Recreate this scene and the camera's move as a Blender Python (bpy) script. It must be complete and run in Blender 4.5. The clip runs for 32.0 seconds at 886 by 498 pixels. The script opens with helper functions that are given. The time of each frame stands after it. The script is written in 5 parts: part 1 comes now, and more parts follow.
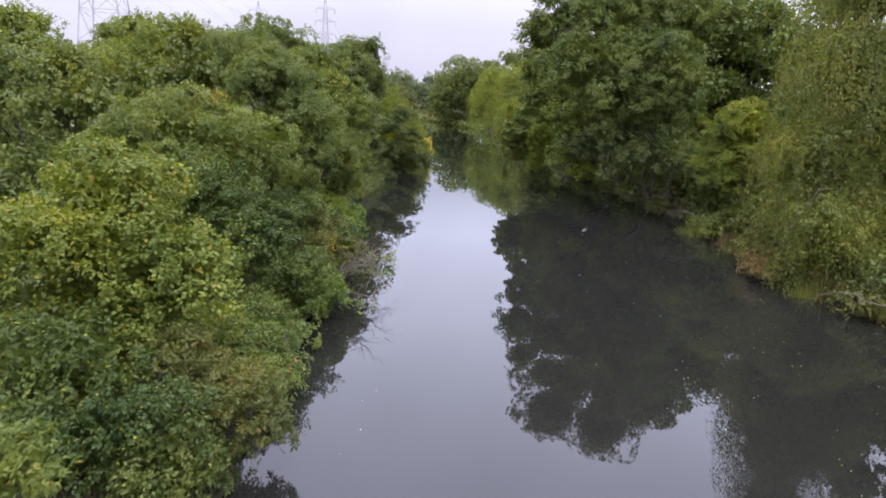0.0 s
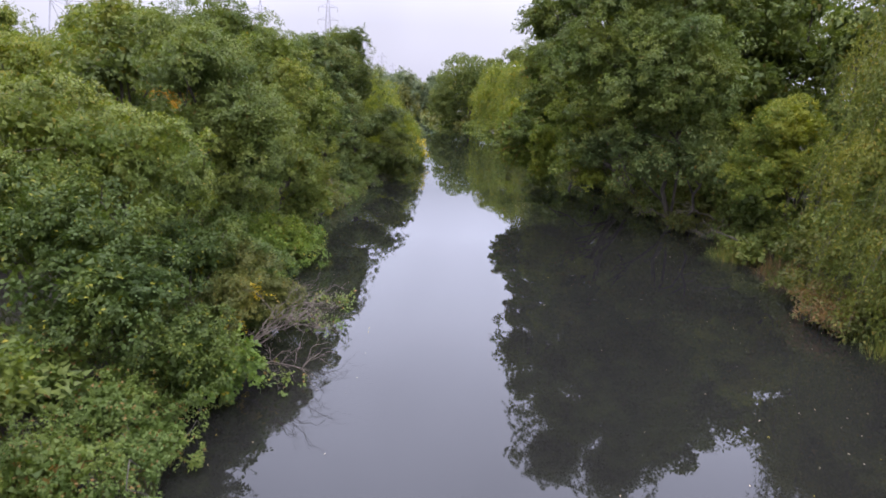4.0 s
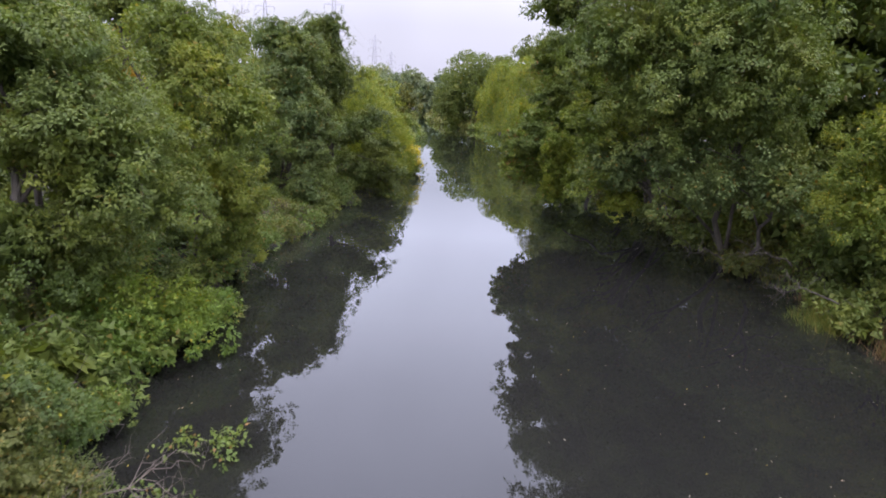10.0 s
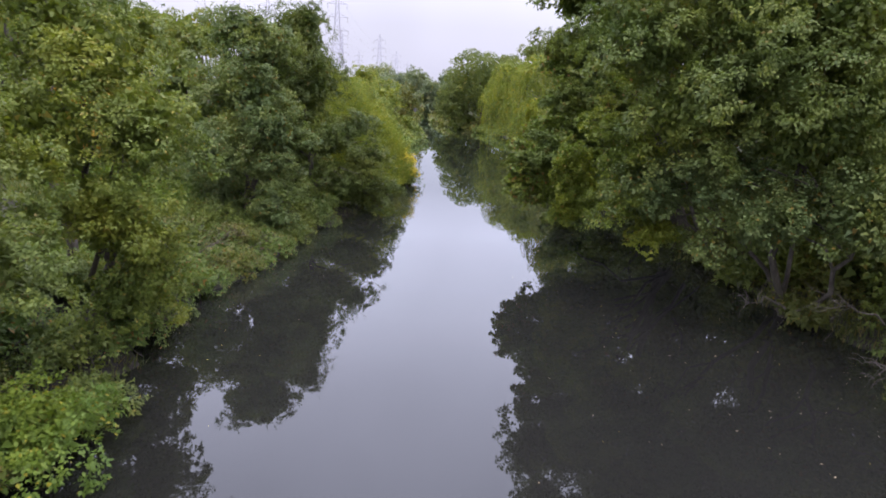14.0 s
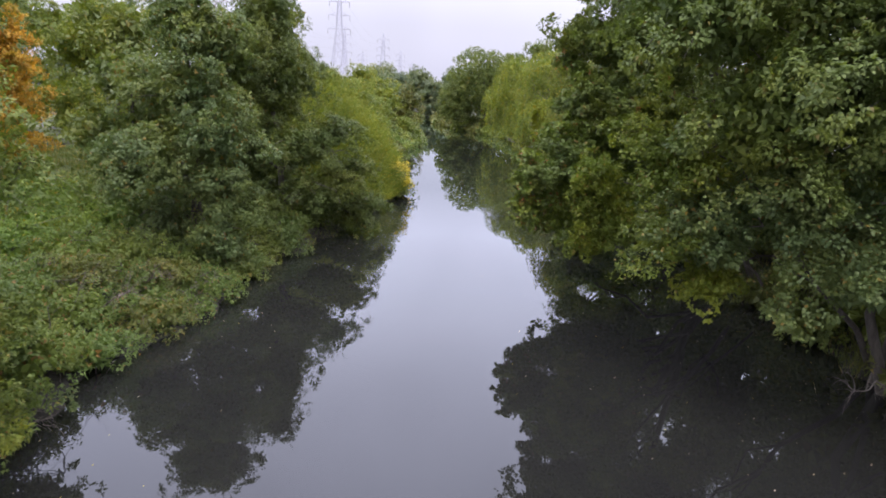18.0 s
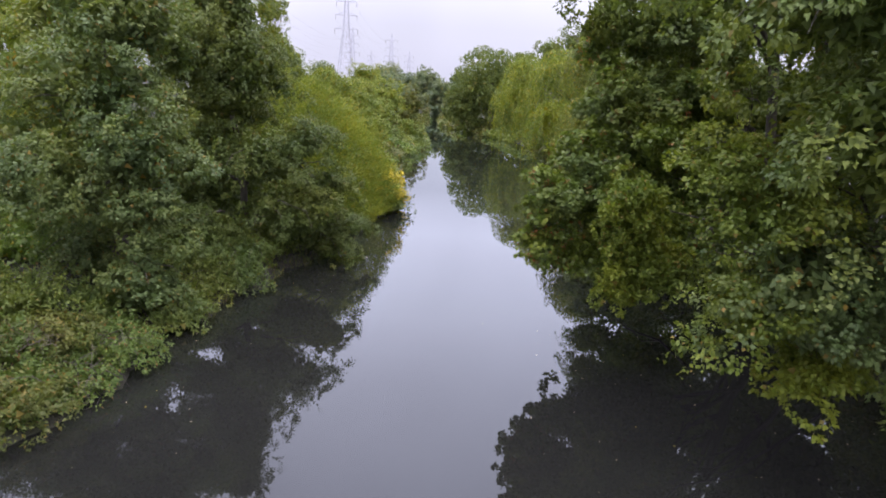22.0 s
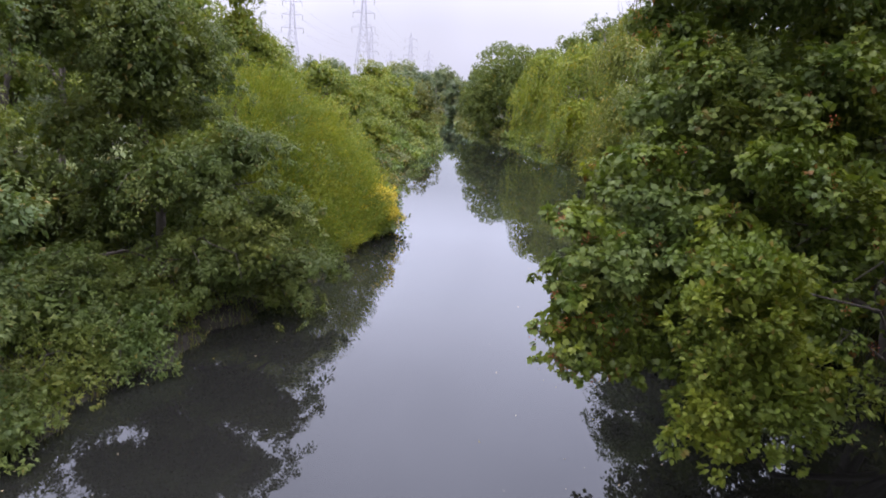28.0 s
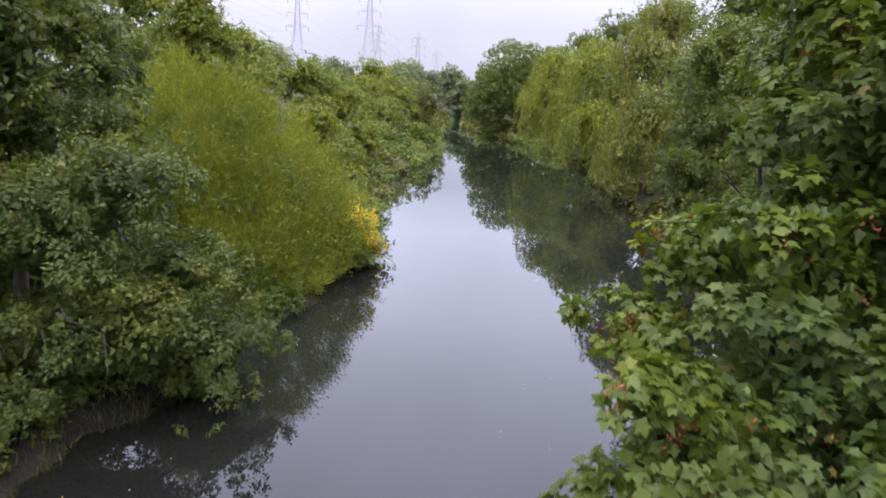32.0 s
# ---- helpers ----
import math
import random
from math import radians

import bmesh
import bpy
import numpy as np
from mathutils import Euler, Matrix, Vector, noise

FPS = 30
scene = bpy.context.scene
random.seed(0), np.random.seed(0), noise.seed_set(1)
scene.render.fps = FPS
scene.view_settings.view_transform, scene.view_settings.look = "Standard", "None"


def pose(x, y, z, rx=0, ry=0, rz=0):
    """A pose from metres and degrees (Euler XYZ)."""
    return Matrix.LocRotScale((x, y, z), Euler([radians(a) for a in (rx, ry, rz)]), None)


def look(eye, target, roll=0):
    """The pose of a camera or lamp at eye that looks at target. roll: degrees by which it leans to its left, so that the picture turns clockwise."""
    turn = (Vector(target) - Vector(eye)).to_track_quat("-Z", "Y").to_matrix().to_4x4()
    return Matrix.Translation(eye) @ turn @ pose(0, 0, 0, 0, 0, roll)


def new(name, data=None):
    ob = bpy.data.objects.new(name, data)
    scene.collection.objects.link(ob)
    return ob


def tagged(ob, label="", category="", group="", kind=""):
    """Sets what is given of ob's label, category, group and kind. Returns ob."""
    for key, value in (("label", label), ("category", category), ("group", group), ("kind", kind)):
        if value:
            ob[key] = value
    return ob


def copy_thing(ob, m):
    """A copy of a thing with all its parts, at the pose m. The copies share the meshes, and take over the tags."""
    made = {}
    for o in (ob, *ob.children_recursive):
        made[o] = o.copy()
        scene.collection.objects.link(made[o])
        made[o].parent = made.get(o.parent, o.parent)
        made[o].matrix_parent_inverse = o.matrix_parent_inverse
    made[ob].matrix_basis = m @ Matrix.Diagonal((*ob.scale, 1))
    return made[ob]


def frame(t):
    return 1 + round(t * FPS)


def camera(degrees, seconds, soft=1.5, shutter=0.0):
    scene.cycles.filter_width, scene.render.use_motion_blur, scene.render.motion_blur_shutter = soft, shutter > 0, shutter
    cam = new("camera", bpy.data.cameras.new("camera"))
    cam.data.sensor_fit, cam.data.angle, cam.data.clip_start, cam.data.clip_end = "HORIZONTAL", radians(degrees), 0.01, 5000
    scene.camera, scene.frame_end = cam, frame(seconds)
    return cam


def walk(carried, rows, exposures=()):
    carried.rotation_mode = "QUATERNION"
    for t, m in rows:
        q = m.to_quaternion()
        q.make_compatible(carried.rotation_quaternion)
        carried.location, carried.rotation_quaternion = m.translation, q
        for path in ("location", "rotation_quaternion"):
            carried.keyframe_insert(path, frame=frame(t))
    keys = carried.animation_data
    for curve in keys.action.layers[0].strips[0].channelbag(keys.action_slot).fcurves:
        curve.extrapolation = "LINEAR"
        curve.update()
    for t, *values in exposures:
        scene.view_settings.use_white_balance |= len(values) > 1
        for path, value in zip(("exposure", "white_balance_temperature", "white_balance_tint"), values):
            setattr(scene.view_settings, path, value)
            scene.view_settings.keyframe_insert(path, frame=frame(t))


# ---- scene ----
cam = camera(71.5, 32.0, soft=1.75, shutter=0.5)
METRES, EYE, TILT, LEAN, TURN = 40.0, 6.27, -14.0, -2.8, 0.0
ROWS = [
    (0.0, 0.0, 0.0, 0.0, 0.0, 0.0, -0.0),
    (0.5, 0.0019, 0.0177, 0.0044, 0.05, -0.01, -0.0),
    (1.0, 0.0049, 0.0365, 0.0086, 0.11, -0.01, -0.01),
    (1.5, 0.0079, 0.0532, 0.0121, 0.15, -0.02, -0.01),
    (2.0, 0.0115, 0.0706, 0.0159, 0.22, -0.01, -0.02),
    (2.5, 0.0149, 0.0857, 0.0187, 0.29, -0.0, -0.04),
    (3.0, 0.0188, 0.1012, 0.0218, 0.39, 0.0, -0.1),
    (3.5, 0.022, 0.1154, 0.0251, 0.47, 0.01, -0.16),
    (5.5, 0.0306, 0.1764, 0.0365, 0.81, 0.05, -0.21),
    (6.0, 0.0321, 0.1929, 0.0387, 0.89, 0.04, -0.25),
    (6.5, 0.0333, 0.2081, 0.0415, 0.95, 0.02, -0.3),
    (7.0, 0.0351, 0.2242, 0.0448, 1.05, 0.02, -0.34),
    (7.5, 0.0367, 0.2391, 0.0484, 1.09, -0.01, -0.39),
    (8.0, 0.0388, 0.255, 0.0534, 1.16, -0.03, -0.43),
    (8.5, 0.0406, 0.2697, 0.0586, 1.22, -0.01, -0.43),
    (9.0, 0.043, 0.2852, 0.0646, 1.29, -0.03, -0.5),
    (9.5, 0.0452, 0.2997, 0.0698, 1.36, -0.04, -0.53),
    (10.0, 0.0474, 0.3155, 0.0751, 1.4, -0.01, -0.56),
    (10.5, 0.0495, 0.3301, 0.0799, 1.47, 0.01, -0.58),
    (11.0, 0.0515, 0.3458, 0.0838, 1.54, 0.04, -0.59),
    (11.5, 0.0532, 0.3599, 0.0877, 1.61, 0.04, -0.61),
    (12.0, 0.0549, 0.3752, 0.0927, 1.68, 0.03, -0.64),
    (12.5, 0.0562, 0.3895, 0.0974, 1.77, 0.01, -0.66),
    (13.0, 0.0567, 0.4056, 0.1018, 1.84, 0.01, -0.68),
    (13.5, 0.0571, 0.4206, 0.1051, 1.9, -0.0, -0.69),
    (14.0, 0.0577, 0.4369, 0.1088, 1.94, -0.0, -0.71),
    (14.5, 0.0584, 0.4522, 0.1123, 2.0, -0.0, -0.72),
    (16.5, 0.062, 0.5154, 0.1289, 2.16, -0.01, -0.88),
    (17.0, 0.0629, 0.5313, 0.133, 2.22, -0.0, -0.9),
    (17.5, 0.0638, 0.546, 0.137, 2.28, -0.01, -0.89),
    (18.0, 0.0647, 0.5619, 0.1413, 2.32, -0.02, -0.91),
    (18.5, 0.0656, 0.5766, 0.1451, 2.36, -0.03, -0.94),
    (19.0, 0.0666, 0.5923, 0.1491, 2.42, -0.0, -0.96),
    (19.5, 0.0676, 0.6066, 0.1525, 2.56, 0.02, -1.0),
    (20.0, 0.0684, 0.6219, 0.156, 2.69, 0.02, -1.03),
    (20.5, 0.0693, 0.636, 0.1594, 2.82, 0.04, -1.09),
    (21.0, 0.0703, 0.651, 0.1633, 2.91, 0.05, -1.11),
    (21.5, 0.0713, 0.6646, 0.1666, 3.0, 0.06, -1.13),
    (22.0, 0.0723, 0.6793, 0.1701, 3.12, 0.07, -1.19),
    (22.5, 0.073, 0.6928, 0.1733, 3.64, 0.06, -1.29),
    (23.0, 0.0741, 0.7073, 0.1765, 4.31, 0.06, -1.44),
    (23.5, 0.0749, 0.7204, 0.1794, 4.4, 0.08, -1.47),
    (24.0, 0.0757, 0.7344, 0.1826, 4.44, 0.09, -1.51),
    (24.5, 0.0765, 0.7472, 0.1856, 4.48, 0.1, -1.54),
    (25.0, 0.0774, 0.7609, 0.1885, 4.53, 0.09, -1.58),
    (25.5, 0.0784, 0.7735, 0.1916, 4.6, 0.1, -1.61),
    (27.5, 0.0822, 0.826, 0.2042, 4.86, -0.05, -1.62),
    (28.0, 0.083, 0.8395, 0.2075, 4.92, -0.01, -1.65),
    (28.5, 0.0835, 0.8527, 0.2107, 4.99, 0.01, -1.7),
    (29.0, 0.0839, 0.8674, 0.2145, 5.05, 0.01, -1.72),
    (29.5, 0.0844, 0.8816, 0.2182, 5.16, 0.01, -1.75),
    (30.0, 0.0849, 0.8974, 0.2225, 5.26, 0.02, -1.8),
    (30.5, 0.0858, 0.9124, 0.2264, 5.37, 0.03, -1.83),
    (31.0, 0.0866, 0.9295, 0.231, 5.5, 0.0, -1.88),
    (31.5, 0.0871, 0.946, 0.2358, 5.58, -0.02, -1.9),
    (32.0, 0.0875, 0.9643, 0.2411, 5.65, -0.05, -1.9),
]
walk(cam, [(t, pose(0, 0, EYE, TILT, LEAN, TURN) @ pose(METRES * x, METRES * y, METRES * z, 90 + pitch, roll, yaw)) for t, x, y, z, yaw, pitch, roll in ROWS],
     exposures=[(0.0, 0.36, 6340, 16.0), (32.0, 0.36, 6340, 16.0)])

# ---------------------------------------------------------------- light
SUN_EL, SUN_AZ = radians(68), radians(170)      # azimuth clockwise from +y
world = bpy.data.worlds.new("overcast_sky")
scene.world = world
world.use_nodes = True
wt = world.node_tree
wt.nodes.clear()
w_out = wt.nodes.new("ShaderNodeOutputWorld")
w_bg = wt.nodes.new("ShaderNodeBackground")
w_sky = wt.nodes.new("ShaderNodeTexSky")
w_sky.sky_type, w_sky.sun_disc = "NISHITA", False
w_sky.sun_elevation, w_sky.sun_rotation = SUN_EL, SUN_AZ
w_sky.air_density, w_sky.dust_density = 1.0, 4.0
w_dim = wt.nodes.new("ShaderNodeVectorMath")
w_dim.operation = "SCALE"
w_dim.inputs["Scale"].default_value = 0.08
# the cloud layer: pale at the horizon, brighter overhead, with soft lumps
w_co = wt.nodes.new("ShaderNodeTexCoord")
w_sep = wt.nodes.new("ShaderNodeSeparateXYZ")
w_ramp = wt.nodes.new("ShaderNodeValToRGB")
els = w_ramp.color_ramp.elements
els[0].position, els[0].color = 0.0, (0.59, 0.595, 0.72, 1)
els[1].position, els[1].color = 1.0, (4.4, 4.45, 5.3, 1)
for at, tone in ((0.10, (0.69, 0.695, 0.81)), (0.15, (0.82, 0.825, 0.98)), (0.22, (1.6, 1.6, 1.9)), (0.35, (2.1, 2.1, 2.5)), (0.62, (2.4, 2.4, 2.9))):
    els.new(at).color = (*tone, 1)
w_noise = wt.nodes.new("ShaderNodeTexNoise")
w_noise.inputs["Scale"].default_value = 2.6
w_noise.inputs["Detail"].default_value = 3.0
w_map = wt.nodes.new("ShaderNodeMapRange")
w_map.inputs["From Min"].default_value, w_map.inputs["From Max"].default_value = 0.3, 0.7
w_map.inputs["To Min"].default_value, w_map.inputs["To Max"].default_value = 0.9, 1.1
w_lump = wt.nodes.new("ShaderNodeVectorMath")
w_lump.operation = "SCALE"
w_mix = wt.nodes.new("ShaderNodeMix")
w_mix.data_type = "RGBA"
w_mix.inputs["Factor"].default_value = 0.92
wt.links.new(w_co.outputs["Generated"], w_sep.inputs[0])
wt.links.new(w_sep.outputs["Z"], w_ramp.inputs["Fac"])
wt.links.new(w_co.outputs["Generated"], w_noise.inputs["Vector"])
wt.links.new(w_noise.outputs["Fac"], w_map.inputs["Value"])
wt.links.new(w_ramp.outputs["Color"], w_lump.inputs[0])
wt.links.new(w_map.outputs["Result"], w_lump.inputs["Scale"])
wt.links.new(w_sky.outputs["Color"], w_dim.inputs[0])
wt.links.new(w_dim.outputs["Vector"], w_mix.inputs["A"])
wt.links.new(w_lump.outputs["Vector"], w_mix.inputs["B"])
wt.links.new(w_mix.outputs["Result"], w_bg.inputs["Color"])
wt.links.new(w_bg.outputs["Background"], w_out.inputs["Surface"])
w_bg.inputs["Strength"].default_value = 1.0

sun = new("sun", bpy.data.lights.new("sun", "SUN"))
sun.data.energy, sun.data.angle, sun.data.color = 1.5, radians(40), (1.0, 0.95, 0.86)
s_dir = Vector((math.sin(SUN_AZ) * math.cos(SUN_EL), math.cos(SUN_AZ) * math.cos(SUN_EL), math.sin(SUN_EL)))
sun.matrix_world = look(s_dir * 80, (0, 0, 0))


# ---------------------------------------------------------------- materials
def blank(name):
    m = bpy.data.materials.new(name)
    m.use_nodes = True
    nt = m.node_tree
    return m, nt, nt.nodes["Principled BSDF"], nt.nodes["Material Output"]


def ramp(nt, src, stops):
    r = nt.nodes.new("ShaderNodeValToRGB")
    e = r.color_ramp.elements
    e[0].position, e[0].color = stops[0][0], (*stops[0][1], 1)
    e[1].position, e[1].color = stops[-1][0], (*stops[-1][1], 1)
    for p, c in stops[1:-1]:
        e.new(p).color = (*c, 1)
    nt.links.new(src, r.inputs["Fac"])
    return r.outputs["Color"]


def noise_tex(nt, scale, detail=4.0, rough=0.55, coords=None):
    n = nt.nodes.new("ShaderNodeTexNoise")
    n.inputs["Scale"].default_value, n.inputs["Detail"].default_value, n.inputs["Roughness"].default_value = scale, detail, rough
    if coords:
        nt.links.new(coords, n.inputs["Vector"])
    return n.outputs["Fac"]


def blend(nt, kind, fac, a, b):
    m = nt.nodes.new("ShaderNodeMix")
    m.data_type, m.blend_type = "RGBA", kind
    for sock, v in (("Factor", fac), ("A", a), ("B", b)):
        if hasattr(v, "is_linked"):
            nt.links.new(v, m.inputs[sock])
        elif sock == "Factor":
            m.inputs[sock].default_value = v
        else:
            m.inputs[sock].default_value = (*v, 1)
    return m.outputs["Result"]


def leaf_mat(name, dark, light, accent=(0.16, 0.12, 0.02), amount=0.03, patch=1.0, gloss=0.55, clear=0.32):
    """Foliage: each leaf has its own shade, boughs differ, and a few leaves have turned."""
    m, nt, bsdf, out = blank(name)
    geo = nt.nodes.new("ShaderNodeNewGeometry")
    rnd = geo.outputs["Random Per Island"]
    dark, light = tuple(0.78 * a + 0.22 * b for a, b in zip(dark, light)), tuple(0.2 * a + 0.8 * b for a, b in zip(dark, light))
    # the added blue greys all leaves in place of haze
    dark, light = (dark[0] * 1.13, dark[1] * 1.03, dark[2] + 0.006), (light[0] * 1.13, light[1] * 1.03, light[2] + 0.012)
    col = ramp(nt, rnd, [(0.0, dark), (0.55, tuple((a + b) / 2 for a, b in zip(dark, light))), (1.0, light)])
    big = noise_tex(nt, 0.55 * patch, 3.0, 0.6, geo.outputs["Position"])
    shift = ramp(nt, big, [(0.3, (0.62, 0.72, 0.75)), (0.5, (1.0, 1.0, 1.0)), (0.7, (1.5, 1.3, 0.95))])
    col = blend(nt, "MULTIPLY", 1.0, col, shift)
    turn = nt.nodes.new("ShaderNodeTexWhiteNoise")
    turn.noise_dimensions = "1D"
    nt.links.new(rnd, turn.inputs["W"])
    gate = nt.nodes.new("ShaderNodeMath")
    gate.operation = "LESS_THAN"
    gate.inputs[1].default_value = amount
    nt.links.new(turn.outputs["Value"], gate.inputs[0])
    col = blend(nt, "MIX", gate.outputs[0], col, accent)
    nt.links.new(col, bsdf.inputs["Base Color"])
    bsdf.inputs["Roughness"].default_value = gloss
    bsdf.inputs["Specular IOR Level"].default_value = 0.26
    tr = nt.nodes.new("ShaderNodeBsdfTranslucent")
    nt.links.new(blend(nt, "MULTIPLY", 1.0, col, (1.5, 1.5, 0.6)), tr.inputs["Color"])
    mix = nt.nodes.new("ShaderNodeMixShader")
    mix.inputs["Fac"].default_value = clear
    nt.links.new(bsdf.outputs[0], mix.inputs[1])
    nt.links.new(tr.outputs[0], mix.inputs[2])
    nt.links.new(mix.outputs[0], out.inputs["Surface"])
    return m


def rough_mat(name, stops, scale, bump=0.4, roughness=0.85, fine=6.0, stretch=None):
    m, nt, bsdf, out = blank(name)
    geo = nt.nodes.new("ShaderNodeNewGeometry")
    co = geo.outputs["Position"]
    if stretch:
        mp = nt.nodes.new("ShaderNodeMapping")
        mp.inputs["Scale"].default_value = stretch
        nt.links.new(co, mp.inputs["Vector"])
        co = mp.outputs["Vector"]
    a = noise_tex(nt, scale, 6.0, 0.6, co)
    b = noise_tex(nt, scale * fine, 4.0, 0.6, co)
    col = blend(nt, "MULTIPLY", 0.6, ramp(nt, a, stops), ramp(nt, b, [(0.25, (0.45, 0.45, 0.45)), (0.75, (1.3, 1.3, 1.3))]))
    nt.links.new(col, bsdf.inputs["Base Color"])
    bsdf.inputs["Roughness"].default_value = roughness
    bp = nt.nodes.new("ShaderNodeBump")
    bp.inputs["Strength"].default_value = bump
    bp.inputs["Distance"].default_value = 0.03
    nt.links.new(b, bp.inputs["Height"])
    nt.links.new(bp.outputs[0], bsdf.inputs["Normal"])
    return m


BARK = rough_mat("bark_grey_brown", [(0.3, (0.035, 0.028, 0.022)), (0.5, (0.065, 0.055, 0.043)), (0.7, (0.11, 0.095, 0.08))], 5.0, 0.9, 0.9, 5.0, (1, 1, 0.25))
BARK_PALE = rough_mat("bark_pale_alder", [(0.3, (0.05, 0.044, 0.035)), (0.5, (0.095, 0.083, 0.07)), (0.7, (0.15, 0.135, 0.115))], 4.0, 0.7, 0.9, 5.0, (1, 1, 0.3))
DEAD = rough_mat("dead_twig_grey", [(0.3, (0.075, 0.058, 0.046)), (0.7, (0.20, 0.165, 0.13))], 8.0, 0.3, 0.9)
MUD = rough_mat("bank_soil", [(0.3, (0.015, 0.012, 0.008)), (0.5, (0.032, 0.026, 0.017)), (0.7, (0.036, 0.042, 0.018))], 0.9, 0.8, 0.95)
GRASS = rough_mat("meadow_grass", [(0.3, (0.05, 0.075, 0.012)), (0.5, (0.085, 0.11, 0.018)), (0.7, (0.13, 0.125, 0.035))], 0.6, 0.6, 0.9, 12.0)
# grey steel, with the haze over far pylons put in as a pale lavender tone
STEEL = rough_mat("galvanised_steel_hazed", [(0.3, (0.33, 0.33, 0.38)), (0.7, (0.44, 0.44, 0.50))], 1.0, 0.05, 0.6)
CERAMIC = rough_mat("insulator_glaze", [(0.3, (0.16, 0.15, 0.15)), (0.7, (0.24, 0.22, 0.22))], 2.0, 0.05, 0.3)

LEAF_HAZEL = leaf_mat("leaf_hazel_yellow_green", (0.056, 0.092, 0.006), (0.138, 0.180, 0.012), (0.22, 0.19, 0.02), 0.05)
LEAF_MID = leaf_mat("leaf_mid_green", (0.042, 0.075, 0.012), (0.125, 0.165, 0.028), (0.17, 0.15, 0.03), 0.03)
LEAF_MAPLE = leaf_mat("leaf_field_maple", (0.050, 0.085, 0.009), (0.145, 0.190, 0.020), (0.2, 0.17, 0.03), 0.03)
LEAF_DARK = leaf_mat("leaf_alder_dark", (0.040, 0.068, 0.010), (0.120, 0.170, 0.026), (0.12, 0.10, 0.02), 0.02)
# the dark alder leaf about a fifth darker: shade put into the colour
LEAF_ALDER_SHADED = leaf_mat("leaf_alder_shaded", (0.034, 0.056, 0.008), (0.098, 0.138, 0.020), (0.12, 0.10, 0.02), 0.02)
LEAF_ALDER = leaf_mat("leaf_alder_bluish", (0.038, 0.070, 0.016), (0.118, 0.165, 0.042), (0.16, 0.11, 0.02), 0.03)
LEAF_WILLOW = leaf_mat("leaf_willow_yellow_green", (0.066, 0.104, 0.007), (0.166, 0.212, 0.016), (0.26, 0.22, 0.02), 0.05)
LEAF_OLIVE = leaf_mat("leaf_olive_green", (0.040, 0.058, 0.008), (0.106, 0.126, 0.018), (0.17, 0.13, 0.03), 0.06)
LEAF_BIRCH = leaf_mat("leaf_weeping_birch", (0.048, 0.072, 0.007), (0.135, 0.168, 0.018), (0.22, 0.18, 0.03), 0.06)
LEAF_BRIGHT = leaf_mat("leaf_bright_green", (0.022, 0.047, 0.004), (0.070, 0.110, 0.010), (0.2, 0.2, 0.02), 0.03)
LEAF_BRAMBLE = leaf_mat("leaf_bramble", (0.040, 0.078, 0.010), (0.120, 0.178, 0.030), (0.20, 0.12, 0.04), 0.05)
LEAF_SYCAMORE = leaf_mat("leaf_sycamore", (0.044, 0.080, 0.007), (0.130, 0.182, 0.016), (0.16, 0.085, 0.02), 0.010, 1.6, 0.4)
LEAF_FRESH = leaf_mat("leaf_alder_fresh", (0.056, 0.094, 0.006), (0.150, 0.200, 0.016), (0.18, 0.14, 0.03), 0.03)
LEAF_ELDER = leaf_mat("leaf_elder_vivid", (0.042, 0.088, 0.008), (0.120, 0.190, 0.018), (0.22, 0.20, 0.02), 0.04)
LEAF_ORANGE = leaf_mat("leaf_turned_orange", (0.22, 0.135, 0.012), (0.40, 0.27, 0.025), (0.16, 0.15, 0.02), 0.15)
# for far trees only: distance haze painted in as a paler, greyer green
LEAF_FAR_HAZED = leaf_mat("leaf_far_hazed", (0.055, 0.085, 0.045), (0.13, 0.17, 0.085), (0.15, 0.15, 0.05), 0.02, 0.4, 0.6)
LEAF_POPLAR = leaf_mat("leaf_white_poplar", (0.085, 0.12, 0.07), (0.17, 0.21, 0.12), (0.2, 0.19, 0.06), 0.02, 0.5, 0.6)
LEAF_BROWN = leaf_mat("leaf_dry_brown", (0.06, 0.045, 0.018), (0.16, 0.12, 0.05), (0.09, 0.11, 0.03), 0.25)
LEAF_YELLOW = leaf_mat("leaf_golden_yellow", (0.28, 0.26, 0.012), (0.46, 0.40, 0.025), (0.25, 0.16, 0.03), 0.1)


